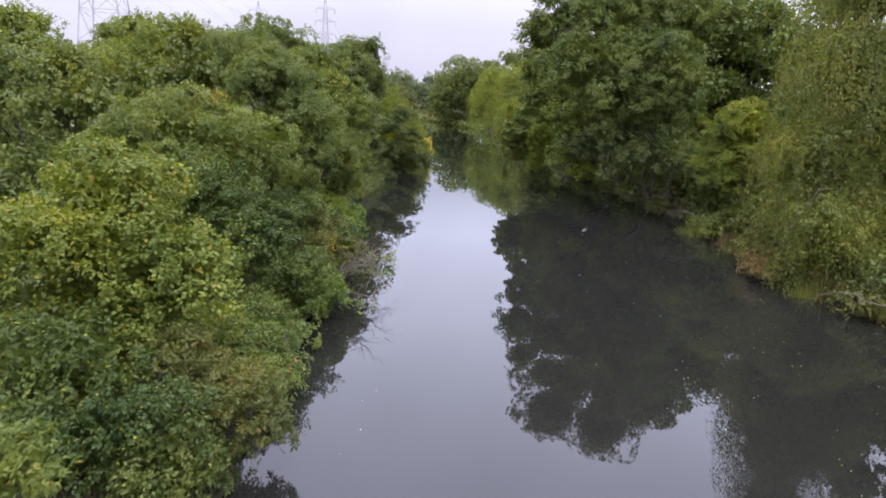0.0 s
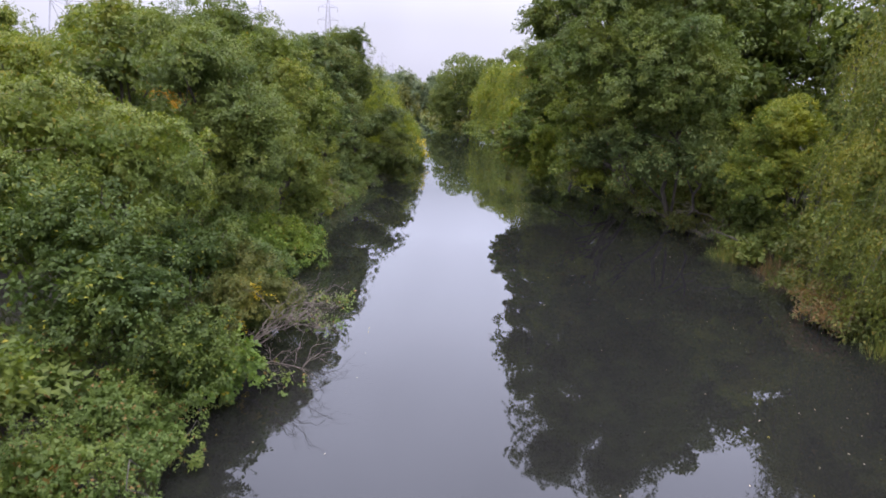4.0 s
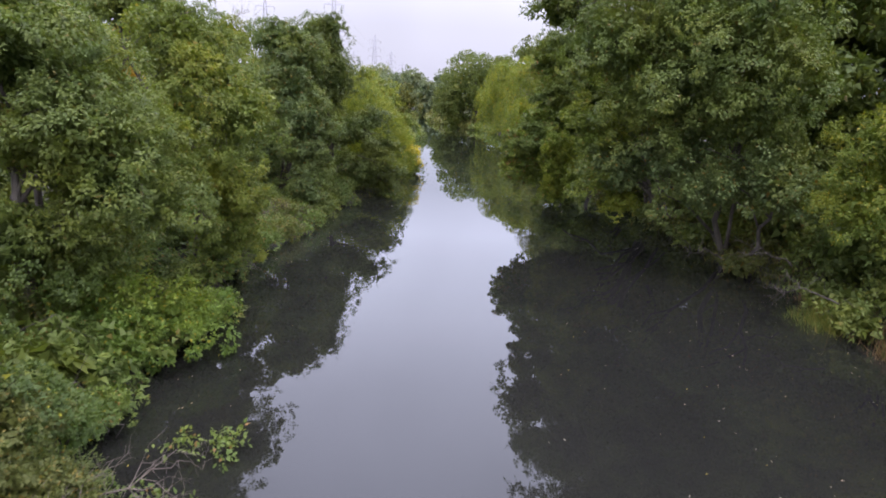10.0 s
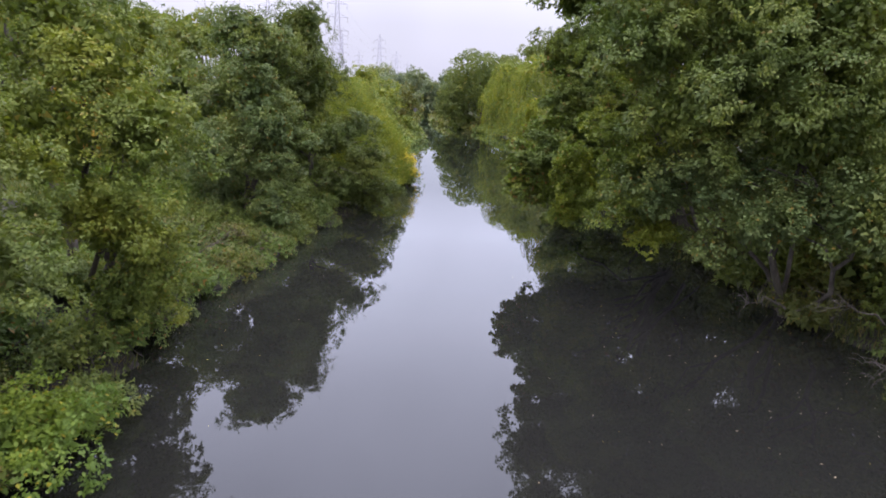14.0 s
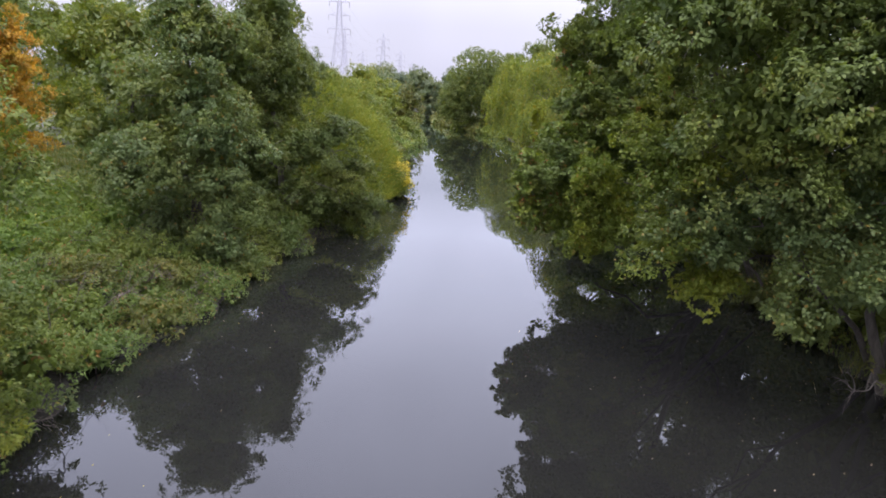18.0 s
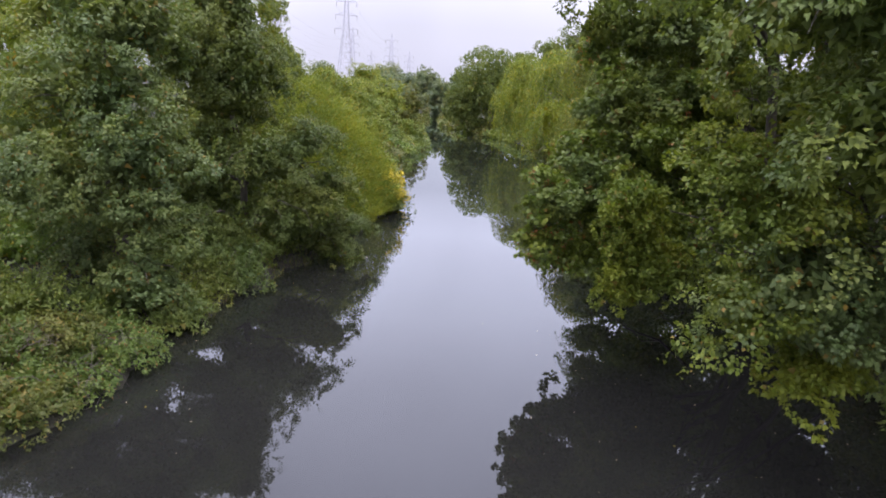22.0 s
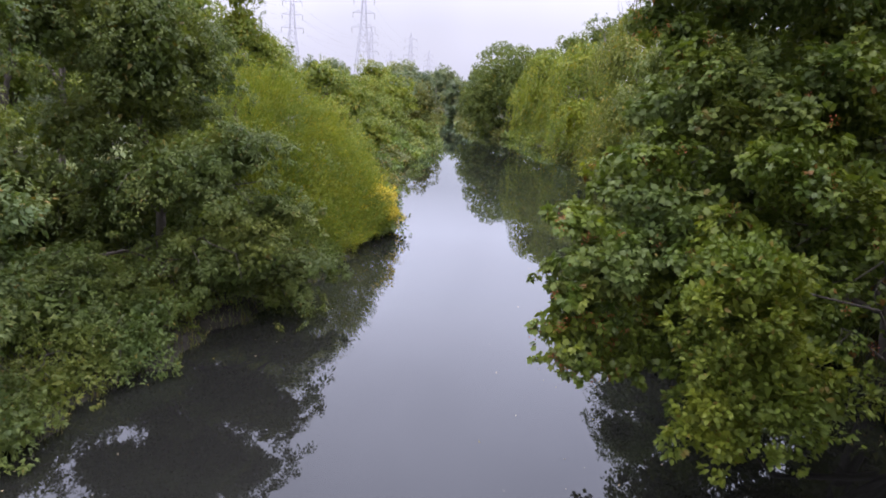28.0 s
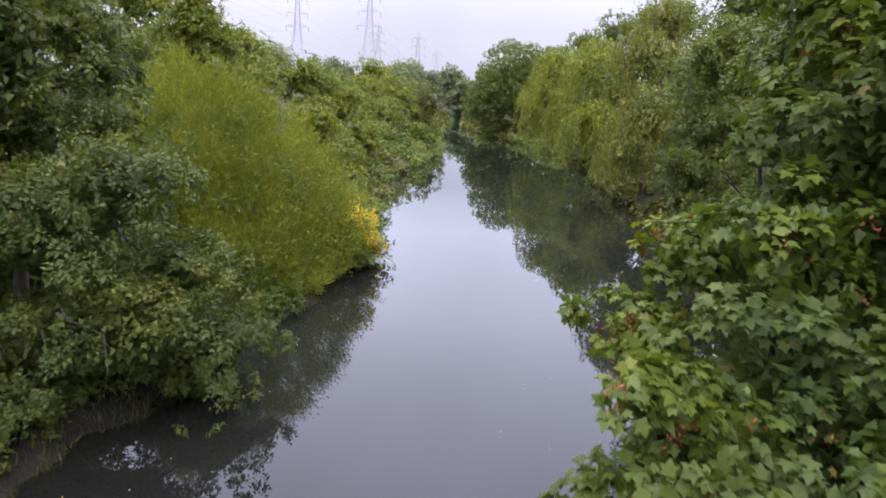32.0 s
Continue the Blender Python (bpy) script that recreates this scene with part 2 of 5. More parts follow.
def water_mat():
    m, nt, bsdf, out = blank("river_water")
    geo = nt.nodes.new("ShaderNodeNewGeometry")
    murk = noise_tex(nt, 0.12, 3.0, 0.5, geo.outputs["Position"])
    nt.links.new(ramp(nt, murk, [(0.3, (0.0106, 0.0106, 0.0094)), (0.7, (0.0134, 0.0134, 0.0120))]), bsdf.inputs["Base Color"])
    bsdf.inputs["Roughness"].default_value = 1.0
    bsdf.inputs["Specular IOR Level"].default_value = 0.0
    mp = nt.nodes.new("ShaderNodeMapping")
    mp.inputs["Scale"].default_value = (1.0, 0.7, 1.0)
    nt.links.new(geo.outputs["Position"], mp.inputs["Vector"])
    slow = noise_tex(nt, 0.7, 2.0, 0.5, mp.outputs[0])
    fine = noise_tex(nt, 3.5, 2.0, 0.5, mp.outputs[0])
    add = nt.nodes.new("ShaderNodeMath")
    add.operation = "MULTIPLY_ADD"
    add.inputs[1].default_value = 0.12
    nt.links.new(fine, add.inputs[0])
    nt.links.new(slow, add.inputs[2])
    bp = nt.nodes.new("ShaderNodeBump")
    bp.inputs["Strength"].default_value = 0.035
    bp.inputs["Distance"].default_value = 0.06
    nt.links.new(add.outputs[0], bp.inputs["Height"])
    gl = nt.nodes.new("ShaderNodeBsdfGlossy")
    gl.inputs["Roughness"].default_value = 0.006
    gl.inputs["Color"].default_value = (0.90, 0.95, 0.985, 1)
    fr = nt.nodes.new("ShaderNodeFresnel")
    fr.inputs["IOR"].default_value = 1.42
    up = nt.nodes.new("ShaderNodeMath")
    up.operation, up.use_clamp = "MULTIPLY", True
    up.inputs[1].default_value = 1.3
    mix = nt.nodes.new("ShaderNodeMixShader")
    nt.links.new(bp.outputs[0], gl.inputs["Normal"])
    nt.links.new(bp.outputs[0], fr.inputs["Normal"])
    nt.links.new(fr.outputs[0], up.inputs[0])
    nt.links.new(up.outputs[0], mix.inputs["Fac"])
    nt.links.new(bsdf.outputs[0], mix.inputs[1])
    nt.links.new(gl.outputs[0], mix.inputs[2])
    nt.links.new(mix.outputs[0], out.inputs["Surface"])
    return m


WATER = water_mat()


# ---------------------------------------------------------------- builders
def mesh_from(name, verts, faces, mat):
    """verts (n,3), faces (m,k) of one size k."""
    verts, faces = np.asarray(verts, np.float32), np.asarray(faces, np.int32)
    me = bpy.data.meshes.new(name)
    k = faces.shape[1]
    me.vertices.add(len(verts))
    me.vertices.foreach_set("co", verts.ravel())
    me.loops.add(faces.size)
    me.loops.foreach_set("vertex_index", faces.ravel())
    me.polygons.add(len(faces))
    me.polygons.foreach_set("loop_start", np.arange(0, faces.size, k, dtype=np.int32))
    me.polygons.foreach_set("loop_total", np.full(len(faces), k, np.int32))
    me.update(calc_edges=True)
    me.materials.append(mat)
    return me


def child(name, me, parent, label=""):
    ob = new(name, me)
    ob.parent = parent
    if parent.type == "EMPTY":
        ob.matrix_parent_inverse = Matrix.Translation(parent.location).inverted()
    return tagged(ob, label)


def thing(name, at, label, category, group="", kind=""):
    ob = new(name)
    ob.location = at
    ob.empty_display_size = 0.3
    return tagged(ob, label, category, group, kind)


def unit(v):
    return v / np.maximum(np.linalg.norm(v, axis=-1, keepdims=True), 1e-6)


TRI = (np.array([(0, -0.5, 0.1), (0.1, 0.5, 0.1), (1, 0, -0.1)]), np.array([(0, 2, 1)]))
LOBED = (np.array([(0, 0, 0), (0.0, 0.42, 0.02), (0.30, 0.34, 0.08), (0.62, 0.54, -0.05), (0.60, 0.26, 0.08), (1.0, 0.0, -0.18), (0.60, -0.26, 0.08), (0.62, -0.54, -0.05), (0.30, -0.34, 0.08), (0.0, -0.42, 0.02)]),
         np.array([(0, i + 1, i) for i in range(1, 9)]))
KITE = (np.array([(0, 0, 0), (0.42, 0.5, 0.16), (1, 0, -0.06), (0.42, -0.5, 0.16)]), np.array([(0, 2, 1), (0, 3, 2)]))
OVAL = (np.array([(0, 0, 0), (0.28, 0.42, 0.12), (0.68, 0.40, 0.10), (1, 0, -0.10), (0.68, -0.40, 0.10), (0.28, -0.42, 0.12)]),
        np.array([(0, 3, 2), (0, 2, 1), (0, 5, 4), (0, 4, 3)]))


def leaves(name, P, T, N, L, W, shape, mat):
    """One mesh of leaves: places P, tip ways T, upper sides N, lengths L, widths W."""
    T = unit(T)
    S = unit(np.cross(N, T))
    U = np.cross(T, S)
    form, tri = shape
    V = (P[:, None, :] + T[:, None, :] * (form[None, :, 0:1] * L[:, None, None]) + S[:, None, :] * (form[None, :, 1:2] * W[:, None, None])
         + U[:, None, :] * (form[None, :, 2:3] * W[:, None, None]))
    k = len(form)
    F = (tri[None] + (np.arange(len(P)) * k)[:, None, None]).reshape(-1, 3)
    return mesh_from(name, V.reshape(-1, 3), F, mat)


def tube(path, radii, sides=6):
    """Verts and quads of a tapering tube along a path."""
    path = np.asarray(path, float)
    d = unit(np.gradient(path, axis=0))
    ref = np.where(np.abs(d[:, 2:3]) > 0.9, np.array([[1.0, 0, 0]]), np.array([[0, 0, 1.0]]))
    a = unit(np.cross(d, ref))
    b = np.cross(d, a)
    th = np.linspace(0, 2 * math.pi, sides, endpoint=False)
    ring = a[:, None] * np.cos(th)[None, :, None] + b[:, None] * np.sin(th)[None, :, None]
    V = (path[:, None] + ring * np.asarray(radii, float)[:, None, None]).reshape(-1, 3)
    F = [(i * sides + j, i * sides + (j + 1) % sides, (i + 1) * sides + (j + 1) % sides, (i + 1) * sides + j) for i in range(len(path) - 1) for j in range(sides)]
    return V, np.array(F)


def join_tubes(parts):
    vs, fs, o = [], [], 0
    for V, F in parts:
        vs.append(V)
        fs.append(F + o)
        o += len(V)
    return np.concatenate(vs), np.concatenate(fs)


def bent(rng, a, b, n=7, sag=0.08):
    """A gently crooked path from a to b."""
    a, b = np.asarray(a, float), np.asarray(b, float)
    t = np.linspace(0, 1, n)[:, None]
    wob = rng.normal(size=(n, 3)) * np.linalg.norm(b - a) * sag * 0.4
    wob[0] = wob[-1] = 0
    bow = np.array([0, 0, 1.0]) * np.sin(t * math.pi) * np.linalg.norm((b - a)[:2]) * sag * 2
    return a + (b - a) * t + wob + bow


def even_ways(rng, n):
    """Directions spread evenly over the sphere, in a random order of turn, each a little astray."""
    i = np.arange(n) + 0.5
    z, a = 1 - 2 * i / n, i * 2.39996 + rng.random() * 6.3
    s = np.sqrt(1 - z * z)
    return unit(np.stack([s * np.cos(a), s * np.sin(a), z], 1) + rng.normal(size=(n, 3)) * 0.22)


def crown(name, rng, lobes, leaf, mat, parent, cover=1.3, tuft=0.36, flat=0.6, droop=0.35, slim=0.62, shape=TRI, core=True, label="", spread=0.5, low=0.12, rough=0.2, subs=11,
          sub_size=0.42, broad=2.0, shoots=0.07, messy=0.4, dense=1.5, seat=(0.56, 0.3), long=1.3, core_to=0.66, gap=0.85):
    """Foliage on a set of ellipsoid masses. Each mass bears boughs: sloping pads that reach outwards and hang at the rim, clothed above and in front with tufts of
    leaves and nearly bare beneath, so that dark hollows stay between them. A fill of inner leaves closes the middle. The side away from the river is thinner."""
    lobes, cover = np.asarray(lobes, float) * np.array([1, 1, 1, 0.94, 0.94, 0.94]), cover * 0.9
    away = np.array([1.0 if lobes[:, 0].mean() > 4 else -1.0, 0.35, 0.0])
    pts, outs, sizes, seats, back = [], [], [], [], []
    wide = leaf * (1.5 if leaf < 0.1 else 1.25 if leaf < 0.13 else 1.8)
    for i, l in enumerate(lobes):
        mean = float(np.prod(l[3:])) ** (1 / 3)
        for u in even_ways(rng, int(subs * 1.5)):
            if u[2] < -0.72:
                continue
            c = l[:3] + u * l[3:] * (seat[0] + seat[1] * rng.random())
            if any(np.linalg.norm((c - m[:3]) / m[3:]) < 0.7 for j, m in enumerate(lobes) if j != i):
                continue
            s = mean * sub_size * (0.75 + 0.65 * rng.random())
            if any(np.linalg.norm(c - d) < gap * 0.5 * (s + e) for d, e in seats):
                continue
            seats.append((c, s))
            if u @ away > 0.72:
                k = int(1.7 * math.pi * s * s / (0.5 * wide ** 2 * 0.7)) + 3
                v = unit(rng.normal(size=(k, 3)) + away * 0.7)
                back.append(c + v * s * np.array([1.1, 1.1, 0.8]) * (0.5 + 0.5 * rng.random((k, 1))))
                continue
            h = np.array([u[0], u[1], 0.0]) + rng.normal(size=3) * np.array([0.3, 0.3, 0])
            h = unit(h)
            a = unit(h + np.array([0, 0, 0.35 * u[2] - 0.15 - 0.5 * droop]))
            b = unit(np.cross(np.array([0, 0, 1.0]), h))
            n = np.cross(a, b)
            n = n if n[2] > 0 else -n
            r = np.array([s * long, s, s * (0.34 + 0.4 * flat)])
            tf = max(min(tuft * 0.62, 0.34 * s), leaf * 1.15)
            count = int(dense * 2.2 * math.pi * (r[0] * r[1] * r[2]) ** (2 / 3) / (math.pi * tf * tf) + rng.random()) + 2
            q = unit(rng.normal(size=(count, 3)))
            q = q[q @ np.array([0.55, 0.0, 0.83]) > -0.22 + 0.25 * rng.normal(size=count)]
            ph = rng.random(4) * 6.3
            bulge = 1 + 0.16 * np.sin(3.1 * q[:, 1] + ph[0]) * np.sin(2.7 * q[:, 0] + ph[1]) + 0.1 * np.sin(6.3 * q[:, 0] + 5.1 * q[:, 1] + ph[2])
            f = (bulge - rough * rng.random(len(q)) ** 2 + 0.06 * rng.normal(size=len(q)))[:, None]
            k = q * r * f
            p = c + k[:, :1] * a + k[:, 1:2] * b + k[:, 2:] * n
            p[:, 2] -= 0.22 * droop * np.maximum(k[:, 0], 0) ** 2 / s
            g = unit(q / r)
            o = g[:, :1] * a + g[:, 1:2] * b + g[:, 2:] * n
            ok = p[:, 2] > low
            pts.append(p[ok])
            outs.append(o[ok])
            sizes.append(np.full(int(ok.sum()), tf))
    p, o, tf = np.concatenate(pts), np.concatenate(outs), np.concatenate(sizes)
    per = max(3, int(cover * math.pi * float((tf ** 2).mean()) / (0.5 * leaf * leaf * slim) / 1.7))
    n = len(p) * per
    O = np.repeat(o, per, 0)
    off = unit(rng.normal(size=(n, 3))) * rng.random((n, 1)) ** 0.5
    off -= O * (off * O).sum(1, keepdims=True) * 0.62
    off *= np.repeat(tf * (0.65 + 0.7 * rng.random(len(p))), per)[:, None]
    off[:, 2] -= droop * 0.5 * (off[:, 0] ** 2 + off[:, 1] ** 2) / np.repeat(tf, per)
    P = np.repeat(p, per, 0) + off
    T = unit(off) * 0.75 + O * spread + np.array([0, 0, -droop]) + rng.normal(size=(n, 3)) * 0.4
    N = np.array([0, 0, 0.8]) + O * 0.8 + rng.normal(size=(n, 3)) * messy
    L = leaf * (0.6 + 0.7 * rng.random(n))
    # stray shoots that break the outline
    m = max(3, int(len(p) * shoots))
    pick = rng.integers(0, len(p), m)
    way = unit(o[pick] + np.array([0, 0, 0.35 - droop * 0.6]) + rng.normal(size=(m, 3)) * 0.35)
    along = np.linspace(0.2, 1, 12)[None, :, None] * (tuft * (0.8 + 0.9 * rng.random((m, 1, 1))))
    SP = (p[pick][:, None] + way[:, None] * along - np.array([0, 0, 0.25]) * along ** 2).reshape(-1, 3) + rng.normal(size=(m * 12, 3)) * leaf * 0.35
    P = np.concatenate([P, SP])
    T = np.concatenate([T, np.repeat(way, 12, 0) + rng.normal(size=(m * 12, 3)) * 0.7])
    N = np.concatenate([N, np.array([0, 0, 0.9]) + rng.normal(size=(m * 12, 3)) * 0.5])
    L = np.concatenate([L, leaf * (0.6 + 0.6 * rng.random(m * 12))])
    good = P[:, 2] > 0.04
    P, T, N, L = P[good], T[good], N[good], L[good]
    ob = child(name, leaves(name, P, T, N, L, L * slim, shape, mat), parent, label)
    if core:
        q = list(back)
        for l in lobes:
            area = 4 * math.pi * (np.prod(l[3:])) ** (2 / 3)
            m = int(0.9 * area / (0.5 * (leaf * broad) ** 2 * 0.7)) + 4
            q.append(l[:3] + unit(rng.normal(size=(m, 3))) * l[3:] * (0.15 + (core_to - 0.15) * rng.random((m, 1)) ** 0.7))
        Q = np.concatenate(q)
        big = np.full(len(Q), leaf * broad)
        big[:sum(len(x) for x in back)] = wide
        keep = Q[:, 2] > 0.15
        Q, big = Q[keep], big[keep] * (0.7 + 0.6 * rng.random(int(keep.sum())))
        k = len(Q)
        child("inner_foliage", leaves("inner_foliage", Q, rng.normal(size=(k, 3)) + np.array([0, 0, -0.5]), rng.normal(size=(k, 3)) + np.array([0, 0, 0.8]), big, big * 0.7, TRI, mat), parent)
    return ob


def wood(rng, base, lobes, mat, parent, radius=0.16, stems=1, limbs=7, twigs=0, split=True):
    """Trunk or trunks from the ground, and limbs to the boughs."""
    lobes = np.asarray(lobes, float)
    top = lobes[np.argmax(lobes[:, 2] - 0.5 * np.abs(lobes[:, 0] - base[0]))]
    b = np.array(base, float)
    for s in range(stems):
        foot = b + np.array([rng.normal() * 0.3, rng.normal() * 0.3, 0]) * (s > 0)
        tip = top[:3] + np.array([0, 0, top[5] * 0.3]) if s == 0 else foot + np.array([rng.normal() * 0.7, rng.normal() * 0.7, top[2] * 0.75])
        path = bent(rng, foot - np.array([0, 0, 0.25]), tip, 9, 0.06)
        r = radius * (1 - 0.3 * (s > 0)) * np.linspace(1, 0.15, 9)
        r[0] *= 1.35
        child("trunk", mesh_from("trunk", *tube(path, r, 9), mat), parent)
        if s == 0:
            main = path
    order = np.argsort(np.linalg.norm(lobes[:, :3] - b, axis=1))
    for l in lobes[order[:limbs]]:
        k = int(np.clip(np.searchsorted(main[:, 2], l[2] * 0.55), 1, 6))
        path = bent(rng, main[k], l[:3], 6, 0.12)
        r = radius * 0.45 * np.linspace(1, 0.2, 6)
        tubes = [tube(path, r, 6)]
        for _ in range(3 + twigs):
            u = unit(rng.normal(size=3) + np.array([0, 0, 0.3]))
            tubes.append(tube(bent(rng, path[int(rng.integers(2, 6))], l[:3] + u * l[3:] * 0.9, 5, 0.1), radius * 0.16 * np.linspace(1, 0.25, 5), 4))
        if split:
            limb = child("limb", mesh_from("limb", *tubes[0], mat), parent)
            for side in tubes[1:]:
                child("branch", mesh_from("branch", *side, mat), limb)
        else:
            child("limb", mesh_from("limb", *join_tubes(tubes), mat), parent)


def tree(name, seed, base, lobes, leaf, mat, label, category="tree", radius=0.16, stems=1, limbs=7, bark=None, group="", twigs=0, **kw):
    rng = np.random.default_rng(seed)
    t = thing(name, base, label, category, group)
    wood(rng, base, lobes, bark or BARK, t, radius, stems, limbs, twigs)
    crown("crown", rng, lobes, leaf, mat, t, **kw)
    return t


def weeping(name, seed, base, lobes, mat, label, strands=600, reach=(1.0, 3.0), leaf=0.11, slim=0.3, step=0.07, radius=0.16, bark=None, category="tree", group=""):
    """A tree whose thin twigs hang in curtains."""
    rng = np.random.default_rng(seed)
    t = thing(name, base, label, category, group)
    wood(rng, base, lobes, bark or BARK_PALE, t, radius, 1, 7, 2)
    lobes = np.asarray(lobes, float)
    w = (lobes[:, 3] * lobes[:, 5])
    pick = rng.choice(len(lobes), strands, p=w / w.sum())
    Ps, Ts, cords = [], [], []
    for i in pick:
        c, r = lobes[i, :3], lobes[i, 3:]
        u = unit(rng.normal(size=3))
        u[2] = abs(u[2]) * 0.9 - 0.15
        start = c + u * r * (0.75 + 0.3 * rng.random())
        ln = rng.uniform(*reach)
        ln = min(ln, max(0.3, start[2] - 0.15))
        k = max(4, int(ln / step))
        s = np.linspace(0, 1, k)[:, None]
        out = np.array([u[0], u[1], 0])
        path = start + out * (0.45 * np.sqrt(s)) + np.array([0, 0, -1.0]) * ln * s ** 1.15 + np.cumsum(rng.normal(size=(k, 3)) * 0.012, 0)
        Ps.append(path + rng.normal(size=(k, 3)) * 0.05)
        Ts.append(np.array([0, 0, -1.0]) + rng.normal(size=(k, 3)) * 0.55 + out * 0.2)
        if len(cords) < 160:
            cords.append(tube(path[:: max(1, k // 6)], np.full(len(path[:: max(1, k // 6)]), 0.006), 3))
    P, T = np.concatenate(Ps), np.concatenate(Ts)
    n = len(P)
    L = leaf * (0.6 + 0.7 * rng.random(n))
    N = unit(P - lobes[:, :3].mean(0)) + rng.normal(size=(n, 3)) * 0.6
    me = leaves("crown", P, T, N, L, L * slim, TRI, mat)
    child("crown", me, t, "thin hanging curtains of small leaves")
    tagged(child("twig_curtain", mesh_from("twig_curtain", *join_tubes(cords), bark or BARK), t), kind="stuff")
    shrunk = lobes.copy()
    shrunk[:, 3:] *= 0.78
    crown("inner_crown", rng, shrunk, leaf * 1.2, mat, t, cover=0.8, tuft=0.35, flat=1.0, droop=0.9, slim=0.5)
    return t


def brush(name, seed, base, domes, mat, label, per=70, leaf=0.145, slim=0.2, reach=1.1, category="bush"):
    """A bush of many thin upright shoots, whose slender leaves make one smooth dome."""
    rng = np.random.default_rng(seed)
    t = thing(name, base, label, category)
    wood(rng, base, domes, BARK, t, 0.09, 5, len(domes))
    domes = np.asarray(domes, float)
    starts, ways = [], []
    for i, d in enumerate(domes):
        n = int(per * 4 * math.pi * float(np.prod(d[3:])) ** (2 / 3))
        u = unit(rng.normal(size=(n, 3)))
        ph = rng.random(3) * 6.3
        swell = 0.93 + 0.075 * np.sin(5 * u[:, 0] + 4 * u[:, 1] + ph[0]) + 0.06 * np.sin(7 * u[:, 2] + 6 * u[:, 1] + ph[1]) - 0.07 * rng.random(n) ** 2
        p = d[:3] + u * d[3:] * swell[:, None]
        ok = (p[:, 2] > 0.25) & (u[:, 0] > -0.55) & (u[:, 1] < 0.7)
        for j, e in enumerate(domes):
            if j != i:
                ok &= np.linalg.norm((p - e[:3]) / e[3:], axis=1) > 0.9
        starts.append(p[ok])
        ways.append(unit(unit(u[ok] / d[3:]) * 0.75 + np.array([0.15, 0, 0.6]) + rng.normal(size=(int(ok.sum()), 3)) * 0.22))
    p, w = np.concatenate(starts), np.concatenate(ways)
    k = 9
    s = np.linspace(-0.35, 1, k)[None, :, None]
    ln = reach * (0.5 + 0.8 * rng.random((len(p), 1, 1)))
    P = (p[:, None] + w[:, None] * s * ln * 0.6).reshape(-1, 3) + rng.normal(size=(len(p) * k, 3)) * 0.025
    T = np.repeat(w, k, 0) + rng.normal(size=P.shape) * 0.42
    L = leaf * (0.6 + 0.7 * rng.random(len(P)))
    ok = P[:, 2] > 0.05
    child("crown", leaves("crown", P[ok], T[ok], rng.normal(size=P.shape)[ok] + np.array([0, 0, 0.5]), L[ok], L[ok] * slim, TRI, mat), t, "smooth dome of slender upright leaves")
    inner = domes.copy()
    inner[:, 3:] *= 0.93
    crown("inner_crown", rng, inner, 0.13, mat, t, cover=0.7, tuft=0.4, slim=0.4, flat=1.0, droop=-0.2, subs=16, sub_size=0.3, seat=(0.6, 0.12), shoots=0.0, core_to=0.8)
    return t


# ---------------------------------------------------------------- river and ground
LEFT = [(-60.0, -3.7), (-0.2, -2.8), (9.8, -3.0), (16.6, -3.7), (24.5, -4.4), (32.4, -5.2), (36.0, -5.4), (37.4, -5.0), (38.4, -4.5), (39.6, -4.3), (40.8, -4.7), (42.5, -4.8), (48.6, -3.5), (55.7, -2.2), (62.0, -2.0), (67.0, -2.7), (73.0, -4.0), (85.0, -5.3), (103.0, -4.0), (112.0, -4.8), (125.0, -7.1), (160.0, -9.5), (184.0, -10.0), (215.0, -14.0), (260.0, -30.0), (330.0, -70.0)]
RIGHT = [(-60.0, 12.2), (0.9, 14.2), (18.5, 13.9), (23.5, 13.5), (30.5, 13.8), (34.5, 14.3), (37.4, 13.1), (46.4, 12.8), (62.0, 13.2), (73.0, 13.1), (92.0, 12.0), (104.0, 12.4), (115.0, 11.3), (131.0, 6.4), (150.0, -1.0), (160.0, -3.8), (184.0, -5.5), (215.0, -8.0), (260.0, -22.0), (330.0, -60.0)]
LY, LX = np.array(LEFT).T
RY, RX = np.array(RIGHT).T


def left_edge(y):
    return np.interp(y, LY, LX) + 0.22 * np.sin(np.asarray(y) * 1.9) + 0.14 * np.sin(np.asarray(y) * 4.3 + 1.0)


def right_edge(y):
    return np.interp(y, RY, RX) + 0.2 * np.sin(np.asarray(y) * 1.7 + 2.0) + 0.15 * np.sin(np.asarray(y) * 3.9)


def ground_height(x, y):
    """Bank profile: a muddy lip out of the water, then a gently rising flood bank."""
    x, y = np.asarray(x, float), np.asarray(y, float)
    out = np.maximum(left_edge(y) - x, x - right_edge(y))
    out = np.where(y > 332, 30.0, out)
    rise = np.interp(out, [-3.0, -0.8, 0.0, 0.5, 2.5, 8.0, 30.0], [-1.6, -0.6, -0.04, 0.28, 0.75, 1.1, 1.3])
    lump = 0.10 * np.sin(x * 1.7 + y * 0.9) * np.sin(y * 1.3 - x * 0.6) * np.clip(out, 0, 1)
    return rise + lump


def grid_sheet(name, xs, ys, zf, mat):
    X, Y = np.meshgrid(xs, ys)
    V = np.stack([X, Y, zf(X, Y)], -1).reshape(-1, 3)
    nx, ny = len(xs), len(ys)
    I = np.arange(nx * ny).reshape(ny, nx)
    F = np.stack([I[:-1, :-1], I[:-1, 1:], I[1:, 1:], I[1:, :-1]], -1).reshape(-1, 4)
    me = mesh_from(name, V, F, mat)
    me.polygons.foreach_set("use_smooth", np.ones(len(me.polygons), bool))
    return me


